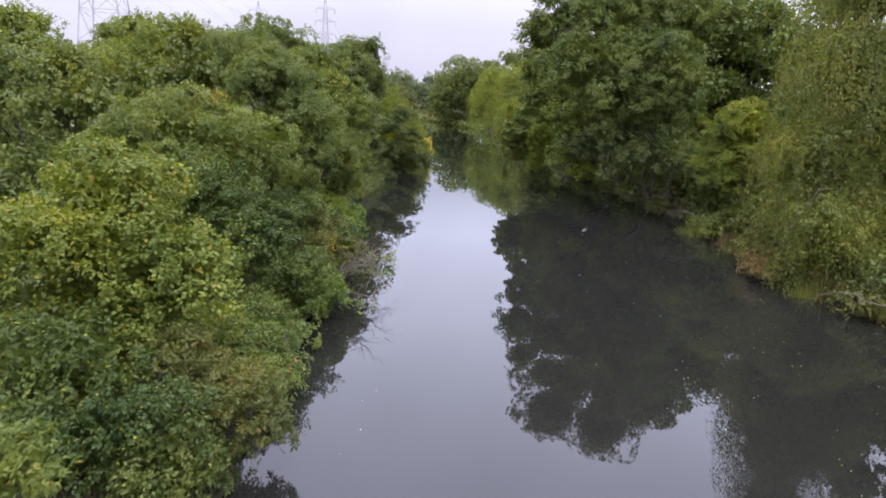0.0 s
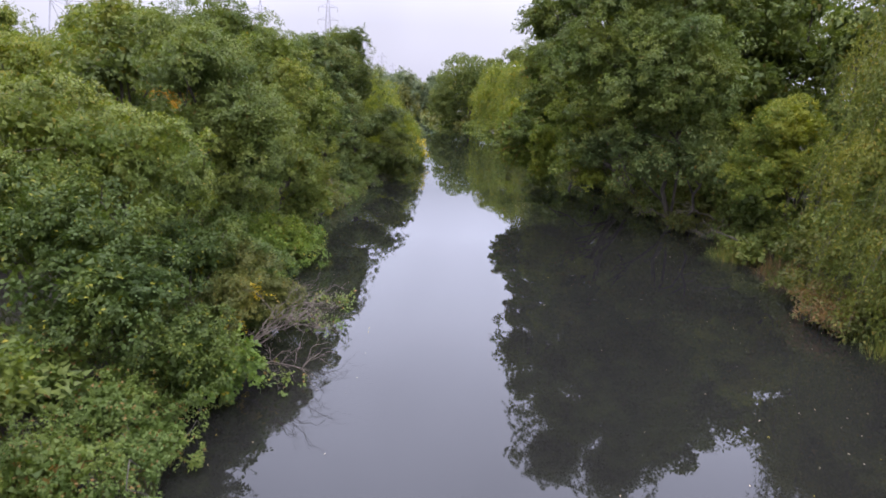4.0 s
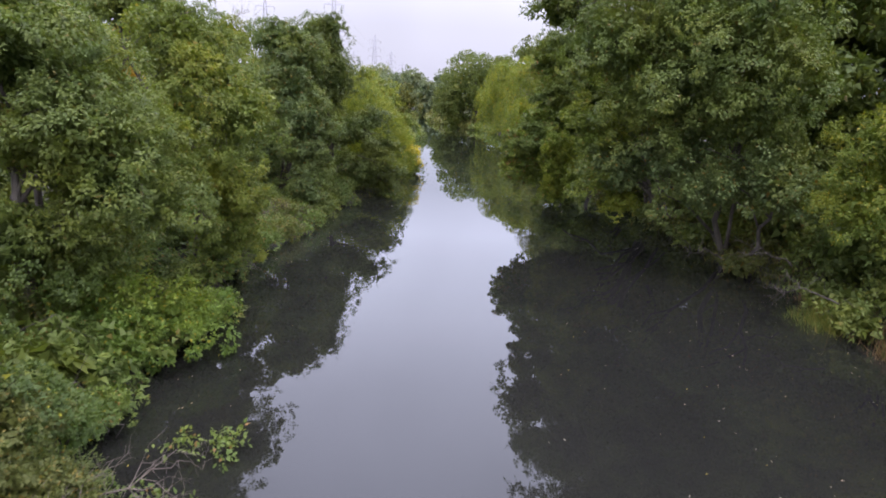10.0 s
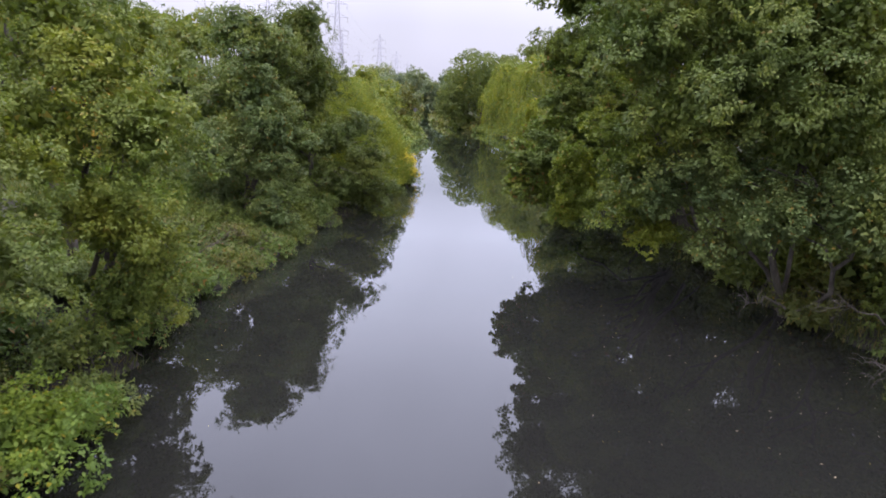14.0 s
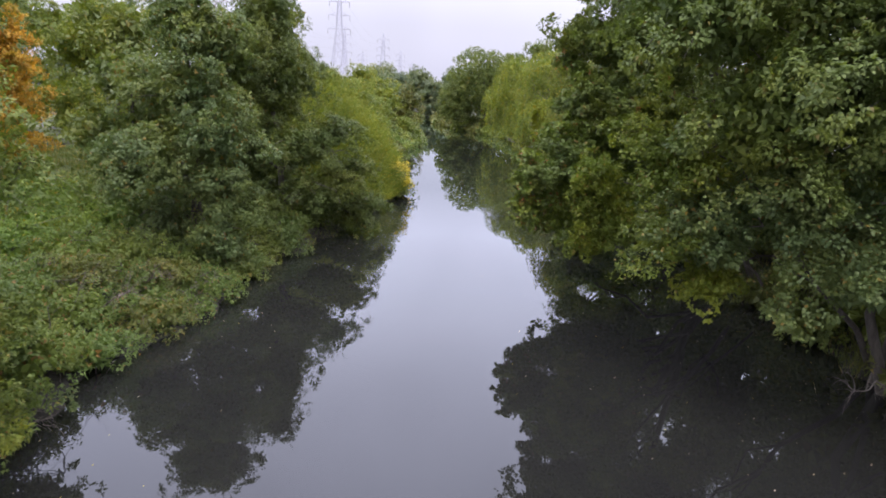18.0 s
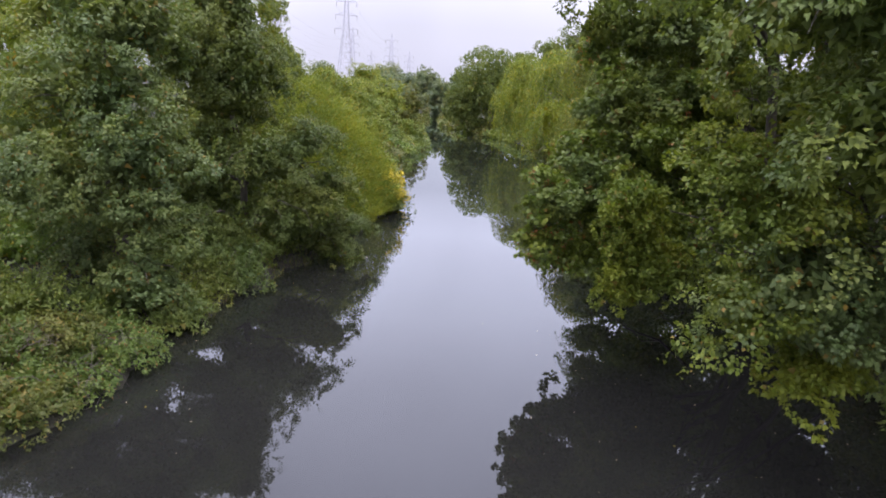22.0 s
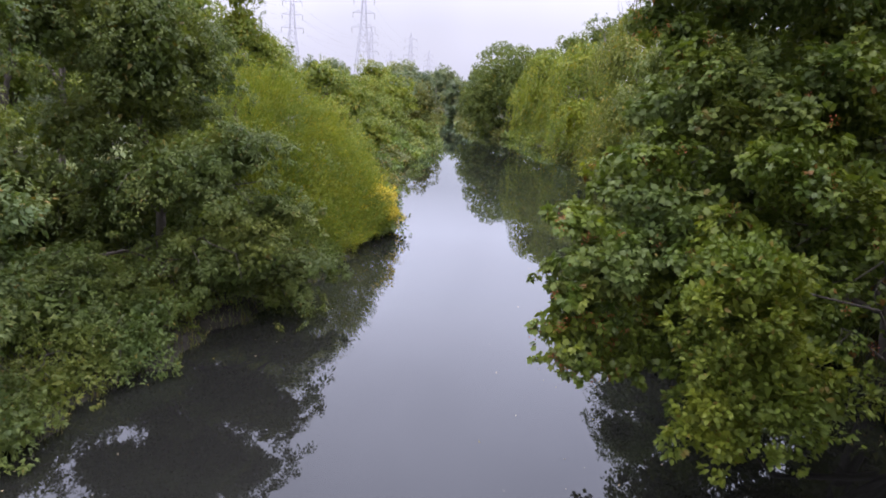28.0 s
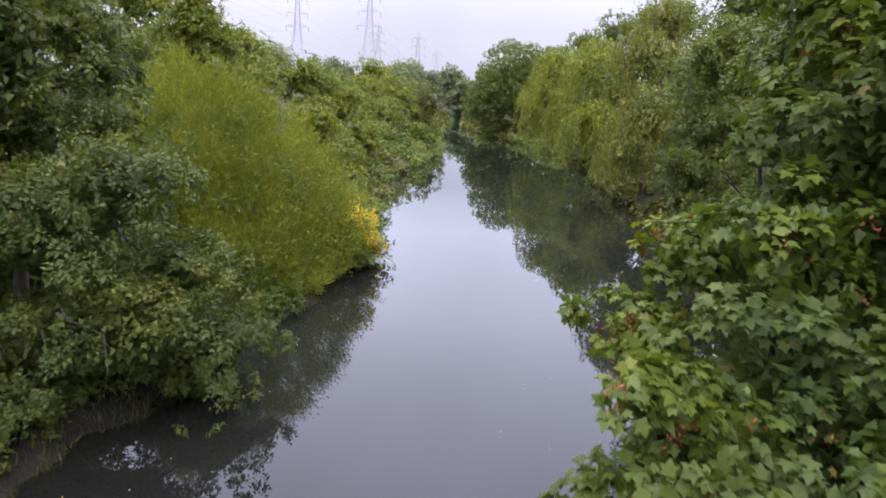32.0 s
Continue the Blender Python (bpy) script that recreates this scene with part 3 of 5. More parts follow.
gx = np.concatenate([[-3000, -900, -300, -120, -70], np.arange(-45, -22, 2.0), np.arange(-22, 24, 0.5), np.arange(24, 46, 2.0), [70, 120, 300, 900, 3000]])
gy = np.concatenate([[-2000, -400, -120, -60], np.arange(-30, 0, 3.0), np.arange(0, 80, 0.4), np.arange(80, 340, 3.0), [360, 420, 600, 1000, 2000, 4500]])
ground_mat, gnt, gb, go = blank("bank_ground")
g_geo = gnt.nodes.new("ShaderNodeNewGeometry")
g_a = noise_tex(gnt, 0.35, 5.0, 0.6, g_geo.outputs["Position"])
g_b = noise_tex(gnt, 9.0, 4.0, 0.6, g_geo.outputs["Position"])
g_c = blend(gnt, "MULTIPLY", 0.7, ramp(gnt, g_a, [(0.35, (0.013, 0.010, 0.007)), (0.52, (0.019, 0.016, 0.009)), (0.68, (0.025, 0.029, 0.010))]),
            ramp(gnt, g_b, [(0.25, (0.4, 0.4, 0.4)), (0.75, (1.4, 1.4, 1.4))]))
gnt.links.new(g_c, gb.inputs["Base Color"])
gb.inputs["Roughness"].default_value = 0.95
g_bp = gnt.nodes.new("ShaderNodeBump")
g_bp.inputs["Strength"].default_value, g_bp.inputs["Distance"].default_value = 0.8, 0.08
gnt.links.new(g_b, g_bp.inputs["Height"])
gnt.links.new(g_bp.outputs[0], gb.inputs["Normal"])
ground = new("ground", grid_sheet("ground", gx, gy, ground_height, ground_mat))
tagged(ground, "earthy river banks with rough grass under the trees", "ground", kind="structure")

wy = np.concatenate([np.arange(-60, 340, 4.0)])
wv = [((left_edge(y) - 2.5), y, 0.0) for y in wy] + [((right_edge(y) + 2.5), y, 0.0) for y in wy]
nw = len(wy)
water = new("water", mesh_from("water", wv, [(i, nw + i, nw + i + 1, i + 1) for i in range(nw - 1)], WATER))
tagged(water, "still dark river surface mirroring sky and trees", "water", kind="structure")

# ---------------------------------------------------------------- left bank
tree("hazel_bush", 11, (-6.1, 11.2, 0.7), [(-6.2, 11.5, 4.3, 1.49, 1.19, 0.90), (-6.5, 10.5, 3.5, 1.48, 1.24, 0.99), (-4.8, 11.0, 3.0, 1.21, 1.18, 1.15), (-5.8, 10.5, 2.1, 1.63, 1.38, 1.12)], 0.08, LEAF_HAZEL, "yellow-green hazel bush on the river bank", "bush", 0.07, 5, 4, cover=1.7, tuft=0.26, shape=KITE, slim=0.85, droop=0.5)
tree("osier_bush", 12, (-4.3, 9.9, 0.5), [(-3.4, 9.5, 1.2, 0.86, 0.76, 0.67), (-4.3, 9.8, 1.6, 1.07, 0.87, 0.68), (-2.7, 9.3, 0.8, 0.43, 0.45, 0.47)], 0.070, LEAF_OLIVE, "olive-green osier bush leaning over the water", "bush", 0.05, 5, 3, cover=1.6, tuft=0.24, slim=0.42, flat=1.0)
tree("dogwood_bush", 13, (-5.3, 8.2, 0.6), [(-5.5, 8.5, 2.1, 1.26, 1.05, 0.84), (-4.3, 8.2, 1.2, 1.17, 1.05, 0.92), (-5.2, 7.5, 1.4, 0.85, 0.77, 0.69)], 0.075, LEAF_BRIGHT, "dense green dogwood bush at the water's edge", "bush", 0.05, 5, 3, cover=1.6, tuft=0.25, shape=KITE)
tree("sallow_bush", 14, (-4.4, 5.6, 0.5), [(-4.2, 5.6, 2.4, 0.44, 0.45, 0.46)], 0.080, LEAF_MAPLE, "light green sallow bush with narrow leaves", "bush", 0.04, 4, 1, cover=1.6, tuft=0.2, slim=0.4)
tree("cornel_bush", 70, (-5.9, 17.0, 0.7), [(-6.4, 17.0, 3.3, 1.50, 1.38, 1.26), (-5.0, 16.0, 2.4, 1.43, 1.36, 1.28)], 0.08, LEAF_BRIGHT, "fresh green cornel bush spilling towards the water", "bush", 0.05, 4, 2, cover=1.6, tuft=0.27, shape=KITE)
tree("spindle_bush", 71, (-4.6, 18.4, 0.5), [(-3.6, 15.8, 1.3, 0.98, 0.95, 0.91), (-4.1, 20.0, 1.9, 1.13, 1.13, 1.13), (-4.8, 19.0, 2.4, 1.06, 1.06, 1.06)], 0.06, LEAF_BRIGHT, "dark green spindle bush low over the water", "bush", 0.05, 4, 2, cover=1.4, tuft=0.24)
tree("maple_bush", 15, (-6.5, 18.0, 0.8), [(-7.9, 19.0, 4.9, 1.89, 1.59, 1.29), (-6.0, 19.0, 4.5, 1.55, 1.42, 1.29), (-9.1, 18.0, 4.5, 1.80, 1.47, 1.14), (-7.4, 18.0, 3.8, 1.65, 1.40, 1.16)], 0.068, LEAF_MAPLE, "light green maple thicket leaning towards the river", "bush", 0.09, 4, 7, cover=1.5, tuft=0.3)
# dark leaf colour on this ash takes the place of shade on its lower side
tree("ash_tree", 16, (-7.1, 27.0, 0.8), [(-7.2, 26.5, 6.6, 1.76, 1.70, 1.64), (-5.7, 26.0, 4.8, 1.87, 1.87, 1.87), (-4.9, 26.4, 3.7, 1.3, 1.3, 1.1), (-8.5, 27.0, 7.5, 1.66, 1.54, 1.42)], 0.075, LEAF_DARK, "green ash tree on the river bank, shade put into its leaf colour", "tree", 0.12, 2, 5, cover=1.5, tuft=0.36)
tree("elm_tree", 17, (-7.3, 26.0, 0.9), [(-6.7, 26.0, 6.6, 1.65, 1.46, 1.27), (-6.9, 25.5, 5.0, 1.39, 1.26, 1.14), (-6.0, 27.0, 5.5, 1.24, 1.38, 1.52), (-6.3, 26.5, 3.9, 1.37, 1.31, 1.24), (-7.2, 25.0, 6.9, 1.29, 1.12, 0.94), (-6.5, 26.0, 2.3, 1.64, 1.30, 0.96), (-7.2, 25.0, 3.0, 1.26, 1.14, 1.01)], 0.080, LEAF_DARK, "shady multi-stemmed elm tree on the bank", "tree", 0.12, 4, 5, cover=1.3, tuft=0.36, subs=7, droop=0.5)
tree("field_maple", 18, (-6.0, 31.2, 0.7), [(-5.6, 31.0, 6.7, 1.46, 1.37, 1.28), (-4.5, 31.0, 5.4, 1.31, 1.31, 1.31), (-5.1, 30.5, 3.7, 1.65, 1.39, 1.13), (-4.5, 31.0, 2.8, 1.0, 0.95, 0.85), (-6.0, 30.0, 5.2, 1.49, 1.49, 1.49), (-6.2, 31.0, 7.5, 1.36, 1.14, 0.93), (-5.0, 31.0, 1.7, 1.1, 1.0, 0.82)], 0.075, LEAF_MAPLE, "green field maple with layered boughs over the water", "tree", 0.12, 2, 7, cover=1.5, tuft=0.4, flat=0.45)
tree("alder_tree", 19, (-6.6, 44.0, 0.8), [(-6.0, 44.0, 7.8, 1.65, 1.39, 1.13), (-6.8, 43.5, 6.1, 2.08, 1.73, 1.39), (-5.7, 43.0, 4.7, 1.72, 1.54, 1.37), (-7.6, 42.5, 3.9, 1.86, 1.52, 1.19), (-5.6, 43.0, 3.1, 1.40, 1.18, 0.96), (-6.7, 44.0, 8.4, 1.03, 0.86, 0.69), (-7.2, 44.5, 8.5, 1.34, 1.28, 1.22), (-8.0, 44.8, 1.8, 1.60, 1.60, 1.20), (-5.4, 42.6, 1.3, 1.00, 1.20, 0.80)], 0.085, LEAF_ALDER, "bluish-green alder tree on the river bank", "tree", 0.15, 2, 6, cover=1.7, tuft=0.38, slim=0.85)
# this alder's leaves are coloured darker in place of deep crown shade
tree("alder_tree", 20, (-5.3, 50.2, 0.5), [(-6.0, 50.0, 8.6, 1.58, 1.58, 1.58), (-5.7, 50.0, 6.4, 1.72, 1.78, 1.84), (-4.7, 49.5, 4.0, 2.31, 1.90, 1.50), (-3.5, 49.5, 2.0, 2.23, 1.70, 1.17), (-2.6, 51.0, 0.7, 1.51, 1.19, 0.88), (-6.5, 50.0, 9.1, 1.49, 1.49, 1.49), (-5.6, 50.0, 7.3, 1.59, 1.68, 1.77), (-6.9, 48.0, 7.6, 1.36, 1.44, 1.53), (-7.5, 50.5, 7.2, 2.05, 1.72, 1.39), (-7.4, 49.8, 4.9, 1.5, 1.3, 1.1), (-6.4, 47.5, 1.6, 1.71, 1.32, 0.92), (-6.6, 46.5, 0.3, 1.26, 0.98, 0.69), (-6.1, 52.0, 7.6, 1.02, 1.02, 1.02), (-5.8, 53.0, 7.3, 0.98, 1.05, 1.11), (-5.6, 53.0, 6.4, 0.75, 0.75, 0.75), (-6.8, 54.5, 5.3, 1.06, 1.03, 0.99), (-5.8, 50.0, 9.5, 1.05, 1.18, 1.31), (-6.7, 52.0, 4.9, 0.94, 0.90, 0.86), (-7.0, 50.8, 3.0, 1.7, 1.6, 1.5), (-6.7, 51.2, 5.8, 1.5, 1.5, 1.3), (-2.6, 50.4, 2.9, 1.2, 1.2, 0.8), (-3.3, 50.0, 4.6, 1.2, 1.2, 0.9), (-2.1, 51.3, 1.2, 1.0, 1.0, 0.6)], 0.085, LEAF_ALDER_SHADED, "tall alder tree with drooping lower boughs, shade put into its leaf colour", "tree", 0.16, 1, 7, cover=1.3, tuft=0.5, flat=0.5, subs=7, sub_size=0.46, droop=0.6, long=1.75)
brush("willow_bush", 21, (-5.0, 59.4, 0.5), [(-6.1, 58.6, 1.0, 2.6, 3.2, 6.0), (-4.7, 59.4, 0.5, 2.5, 3.2, 5.2), (-3.4, 60.3, 0.2, 2.0, 2.6, 3.9), (-2.5, 61.3, 0.1, 1.2, 1.7, 2.5), (-4.7, 57.0, 0.2, 2.2, 2.2, 3.2), (-3.3, 58.4, 0.1, 1.6, 1.8, 2.2)], LEAF_WILLOW, "dense dome-shaped yellow-green willow bush over the river")
tree("lime_tree", 73, (-9.9, 66.4, 0.9), [(-9.8, 66.0, 9.0, 1.43, 1.43, 1.43), (-8.8, 66.0, 8.0, 0.76, 0.92, 1.08), (-10.9, 66.0, 7.8, 1.45, 1.45, 1.45), (-9.9, 66.0, 10.7, 1.12, 1.12, 1.12), (-9.9, 66.0, 6.4, 1.46, 1.46, 1.46)], 0.12, LEAF_HAZEL, "yellowish lime tree rising behind the willow bush", "tree", 0.16, 1, 4, cover=1.4, tuft=0.4)
tree("elder_bush", 22, (-5.6, 26.2, 0.3), [(-4.3, 26.6, 0.8, 1.05, 1.0, 0.85), (-5.3, 26.0, 1.1, 1.25, 1.1, 0.9), (-6.5, 25.8, 1.3, 1.15, 1.0, 0.85), (-5.0, 25.0, 0.6, 0.9, 0.9, 0.65)], 0.085, LEAF_ELDER, "bright green elder bush at the water's edge", "bush", 0.04, 4, 3, cover=1.7, tuft=0.28, shape=KITE, flat=0.8)
tree("blackthorn_bush", 23, (-4.2, 19.6, 0.3), [(-2.95, 19.4, 1.3, 0.75, 0.8, 0.6), (-3.8, 19.8, 1.9, 0.95, 0.9, 0.8), (-3.7, 18.6, 1.5, 0.8, 0.8, 0.7)], 0.048, LEAF_OLIVE, "scrubby blackthorn bush with dead twigs", "bush", 0.04, 4, 3, cover=1.4, tuft=0.22)
tree("alder_sucker", 74, (-4.0, 16.5, 0.3), [(-2.95, 16.6, 0.85, 0.6, 0.55, 0.5), (-3.5, 16.2, 0.6, 0.6, 0.5, 0.45)], 0.09, LEAF_ELDER, "fresh green alder shoots with round leaves by the water", "bush", 0.03, 3, 2, cover=1.7, tuft=0.28, shape=OVAL, slim=0.85, flat=0.9)
tree("dogwood_bush", 24, (-5.8, 33.2, 0.3), [(-5.1, 33.0, 1.5, 0.80, 0.76, 0.71), (-5.6, 33.0, 2.3, 0.79, 0.74, 0.70)], 0.075, LEAF_BRAMBLE, "green dogwood bush leaning over the water", "bush", 0.04, 3, 2, cover=1.5, tuft=0.24)
tree("ash_tree", 25, (-17.1, 25.5, 1.2), [(-17.1, 25.0, 6.1, 1.55, 1.77, 1.99), (-18.1, 24.0, 4.8, 1.72, 1.83, 1.94)], 0.120, LEAF_MID, "mid-green ash tree behind the bank thicket", "tree", 0.15, 1, 2, cover=1.4)
tree("lime_tree", 26, (-18.2, 44.6, 1.2), [(-18.8, 45.0, 9.2, 2.94, 2.36, 1.77), (-21.6, 44.0, 7.1, 3.10, 2.62, 2.13), (-15.9, 43.6, 7.4, 2.6, 2.4, 2.2)], 0.140, LEAF_HAZEL, "yellowing lime tree behind the river bank", "tree", 0.2, 1, 3, cover=1.4, tuft=0.5)
tree("lime_tree", 27, (-21.5, 37.5, 1.2), [(-22.4, 40.0, 6.5, 2.83, 2.47, 2.12), (-20.7, 32.0, 4.4, 2.58, 2.15, 1.72)], 0.140, LEAF_HAZEL, "yellowing lime tree behind the river bank", "tree", 0.2, 1, 2, cover=1.4, tuft=0.5)
tree("ash_tree", 28, (-9.0, 35.2, 1.0), [(-9.4, 34.0, 8.7, 1.78, 1.56, 1.33), (-8.4, 36.0, 8.0, 1.90, 1.66, 1.42)], 0.100, LEAF_DARK, "tall dark ash tree above the thicket", "tree", 0.16, 1, 2, cover=1.4, tuft=0.45)
tree("beech_tree", 29, (-20.4, 54.0, 1.2), [(-20.5, 54.0, 6.5, 1.6, 1.82, 2.15), (-20.6, 54.0, 4.7, 1.75, 1.70, 1.8), (-20.5, 54.0, 8.3, 1.06, 1.33, 1.59), (-20.6, 53.8, 2.8, 1.75, 1.7, 1.6)], 0.120, LEAF_ORANGE, "slim beech tree turned orange-brown", "tree", 0.15, 1, 3, cover=1.6, subs=18, sub_size=0.34, droop=-0.1)
tree("lime_tree", 30, (-20.2, 61.5, 1.2), [(-21.3, 62.0, 7.8, 2.37, 2.20, 2.03), (-18.4, 62.0, 9.2, 2.34, 2.01, 1.67), (-19.3, 58.0, 4.7, 2.16, 2.01, 1.85), (-24.6, 64.0, 9.4, 2.12, 1.94, 1.77)], 0.140, LEAF_HAZEL, "yellowish green lime tree beyond the clearing", "tree", 0.2, 1, 4, cover=1.4, tuft=0.5)
tree("lime_tree", 31, (-16.7, 61.0, 1.2), [(-18.3, 60.0, 9.4, 2.68, 2.29, 1.91), (-15.6, 62.0, 9.3, 2.00, 2.00, 2.00)], 0.140, LEAF_HAZEL, "yellowish green lime tree beyond the clearing", "tree", 0.2, 1, 2, cover=1.4, tuft=0.5)

# ---------------------------------------------------------------- right bank
weeping("weeping_birch", 40, (15.2, 23.6, 0.8), [(14.7, 23.5, 7.9, 2.20, 2.38, 2.49), (13.8, 23.0, 5.0, 2.00, 2.19, 2.30), (14.8, 22.5, 2.7, 2.52, 2.41, 2.31), (15.9, 23.5, 6.4, 2.32, 2.63, 2.95), (15.4, 24.0, 10.6, 2.2, 2.06, 1.86), (13.4, 20.5, 2.5, 1.30, 1.60, 1.40)], LEAF_BIRCH, "weeping birch with olive-green hanging twigs over the river", 1900, (1.0, 2.8), 0.085, 0.45, 0.055)
tree("sallow_tree", 41, (15.9, 31.4, 0.7), [(15.0, 31.5, 5.6, 1.90, 1.63, 1.37), (14.5, 31.5, 3.7, 1.83, 1.72, 1.61), (16.5, 31.0, 3.9, 1.68, 1.68, 1.68), (16.8, 30.0, 1.5, 1.45, 1.45, 1.45)], 0.085, LEAF_WILLOW, "olive-green sallow leaning out from the bank", "tree", 0.11, 3, 4, cover=1.6, tuft=0.4, slim=0.45)
tree("alder_tree", 42, (13.0, 37.2, 0.2), [(7.5, 37.0, 8.4, 1.93, 1.93, 1.93), (9.8, 36.0, 8.9, 2.14, 2.14, 2.14), (11.9, 35.0, 8.6, 2.03, 2.03, 2.03), (8.9, 36.5, 6.4, 2.10, 2.01, 1.92), (11.4, 35.5, 6.2, 2.16, 1.99, 1.82), (9.1, 37.5, 11.6, 2.75, 2.41, 2.07), (12.4, 37.5, 12.2, 2.72, 2.47, 2.21), (8.4, 38.5, 14.5, 2.62, 2.44, 2.27), (12.0, 38.5, 15.4, 2.92, 2.66, 2.41), (10.6, 36.4, 7.1, 1.90, 1.80, 1.70), (12.8, 36.6, 6.2, 2.00, 1.90, 1.80), (11.3, 36.8, 10.0, 2.00, 2.00, 1.90)], 0.088, LEAF_DARK, "large dark alder overhanging the river", "tree", 0.12, 2, 10, cover=1.3, dense=1.5, subs=10, sub_size=0.5, droop=0.5, tuft=0.4, slim=0.8, shape=TRI)
tree("alder_tree", 72, (13.6, 36.4, 0.3), [(8.2, 37.2, 3.8, 1.59, 1.47, 1.35), (11.1, 35.6, 3.5, 1.99, 1.69, 1.38), (13.1, 34.2, 3.9, 1.67, 1.67, 1.67), (9.6, 36.2, 4.6, 1.41, 1.23, 1.06)], 0.085, LEAF_ALDER, "bluish-green alder with boughs low over the water", "tree", 0.1, 1, 4, cover=1.3, tuft=0.34, slim=0.85, shape=KITE)
tree("alder_tree", 43, (13.4, 38.4, 0.4), [(7.6, 37.6, 4.9, 1.13, 1.04, 0.96), (7.6, 37.6, 3.4, 1.17, 1.01, 0.86), (8.5, 37.4, 2.4, 0.86, 0.74, 0.61), (6.9, 38.0, 5.6, 0.73, 0.73, 0.73)], 0.075, LEAF_FRESH, "lighter green alder bough hanging low over the water", "tree", 0.08, 1, 4, cover=1.7, tuft=0.28, shape=KITE, slim=0.85)
tree("sycamore_tree", 44, (13.6, 45.8, 0.5), [(4.6, 43.6, 4.6, 0.34, 0.32, 0.30), (5.0, 43.8, 4.2, 0.63, 0.57, 0.51), (5.0, 43.8, 3.1, 0.55, 0.52, 0.49), (4.85, 43.7, 3.2, 0.38, 0.38, 0.36), (5.5, 44.0, 2.3, 0.50, 0.48, 0.42), (6.1, 44.6, 2.5, 0.76, 0.76, 0.76), (5.8, 44.8, 3.8, 0.76, 0.71, 0.66), (5.6, 44.3, 2.6, 0.60, 0.55, 0.45), (6.0, 45.0, 5.4, 0.83, 0.74, 0.65), (6.6, 44.0, 4.3, 0.86, 0.82, 0.77), (7.2, 44.0, 2.7, 0.80, 0.80, 0.80), (6.8, 46.0, 6.6, 0.89, 0.84, 0.79), (7.8, 44.5, 5.5, 1.04, 1.00, 0.95), (8.2, 44.0, 3.4, 1.04, 1.04, 1.04), (7.9, 45.5, 3.9, 1.09, 1.09, 1.09), (6.6, 45.5, 3.1, 0.82, 0.82, 0.82), (8.8, 45.5, 6.9, 1.20, 1.10, 1.01), (9.2, 45.0, 4.3, 1.12, 1.16, 1.21), (6.4, 46.2, 7.5, 0.58, 0.52, 0.47), (6.1, 46.6, 7.9, 0.61, 0.55, 0.50), (6.6, 45.8, 7.2, 0.45, 0.45, 0.45), (5.1, 46.0, 4.2, 0.6, 0.6, 0.55), (5.5, 46.0, 5.0, 0.6, 0.6, 0.55), (5.7, 46.2, 3.5, 0.7, 0.65, 0.6), (4.5, 43.4, 3.6, 0.42, 0.42, 0.4), (4.5, 43.5, 3.0, 0.46, 0.45, 0.42), (4.85, 43.7, 2.5, 0.46, 0.45, 0.4)], 0.105, LEAF_SYCAMORE, "sycamore with lobed green leaves reaching over the river", "tree", 0.10, 1, 3, cover=2.1, tuft=0.4, shape=LOBED, slim=1.05, droop=0.45, flat=0.55, spread=0.35, broad=1.1, shoots=0.004, messy=0.32, sub_size=0.42, subs=11, dense=1.2, rough=0.2, gap=1.3)
tree("sycamore_tree", 45, (13.5, 48.0, 0.5), [(6.3, 46.0, 8.7, 1.12, 1.07, 1.02), (7.8, 46.0, 8.7, 1.48, 1.48, 1.48), (7.5, 46.0, 6.7, 1.33, 1.24, 1.14), (6.0, 44.5, 4.3, 1.09, 1.00, 0.91), (4.95, 43.5, 3.9, 0.65, 0.6, 0.6), (9.7, 47.5, 7.8, 1.80, 1.80, 1.80), (9.1, 47.0, 5.0, 1.82, 1.72, 1.62), (8.2, 47.0, 2.7, 1.45, 1.35, 1.25), (6.7, 45.4, 6.3, 1.00, 1.00, 0.90), (9.3, 47.2, 3.5, 1.70, 1.60, 1.40), (9.6, 47.0, 6.5, 1.70, 1.60, 1.50), (7.2, 46.2, 2.8, 1.40, 1.30, 1.10), (7.7, 46.6, 5.0, 1.40, 1.30, 1.10), (7.8, 50.0, 0.7, 1.10, 1.10, 0.90)], 0.105, LEAF_DARK, "tall dark sycamore on the river bank", "tree", 0.22, 1, 7, cover=1.7, tuft=0.42, shape=LOBED, slim=1.05, broad=1.2, shoots=0.004, messy=0.32, subs=8, sub_size=0.46, flat=0.55, spread=0.35, dense=1.2, gap=1.25)
tree("sycamore_tree", 51, (13.8, 50.2, 0.6), [(7.4, 47.5, 8.2, 0.69, 0.61, 0.52), (7.0, 47.0, 10.9, 1.71, 1.61, 1.52), (9.0, 48.0, 12.3, 2.14, 1.95, 1.75), (6.5, 46.0, 11.3, 1.20, 1.20, 1.30), (7.5, 46.5, 13.8, 1.50, 1.50, 1.40), (9.6, 47.5, 15.7, 2.00, 2.00, 1.80), (8.8, 47.5, 9.9, 1.80, 1.80, 1.80), (11.2, 47.0, 12.6, 2.00, 2.00, 2.00)], 0.13, LEAF_DARK, "tall dark sycamore rising above the river", "tree", 0.22, 1, 7, cover=1.3, tuft=0.42, slim=0.9)
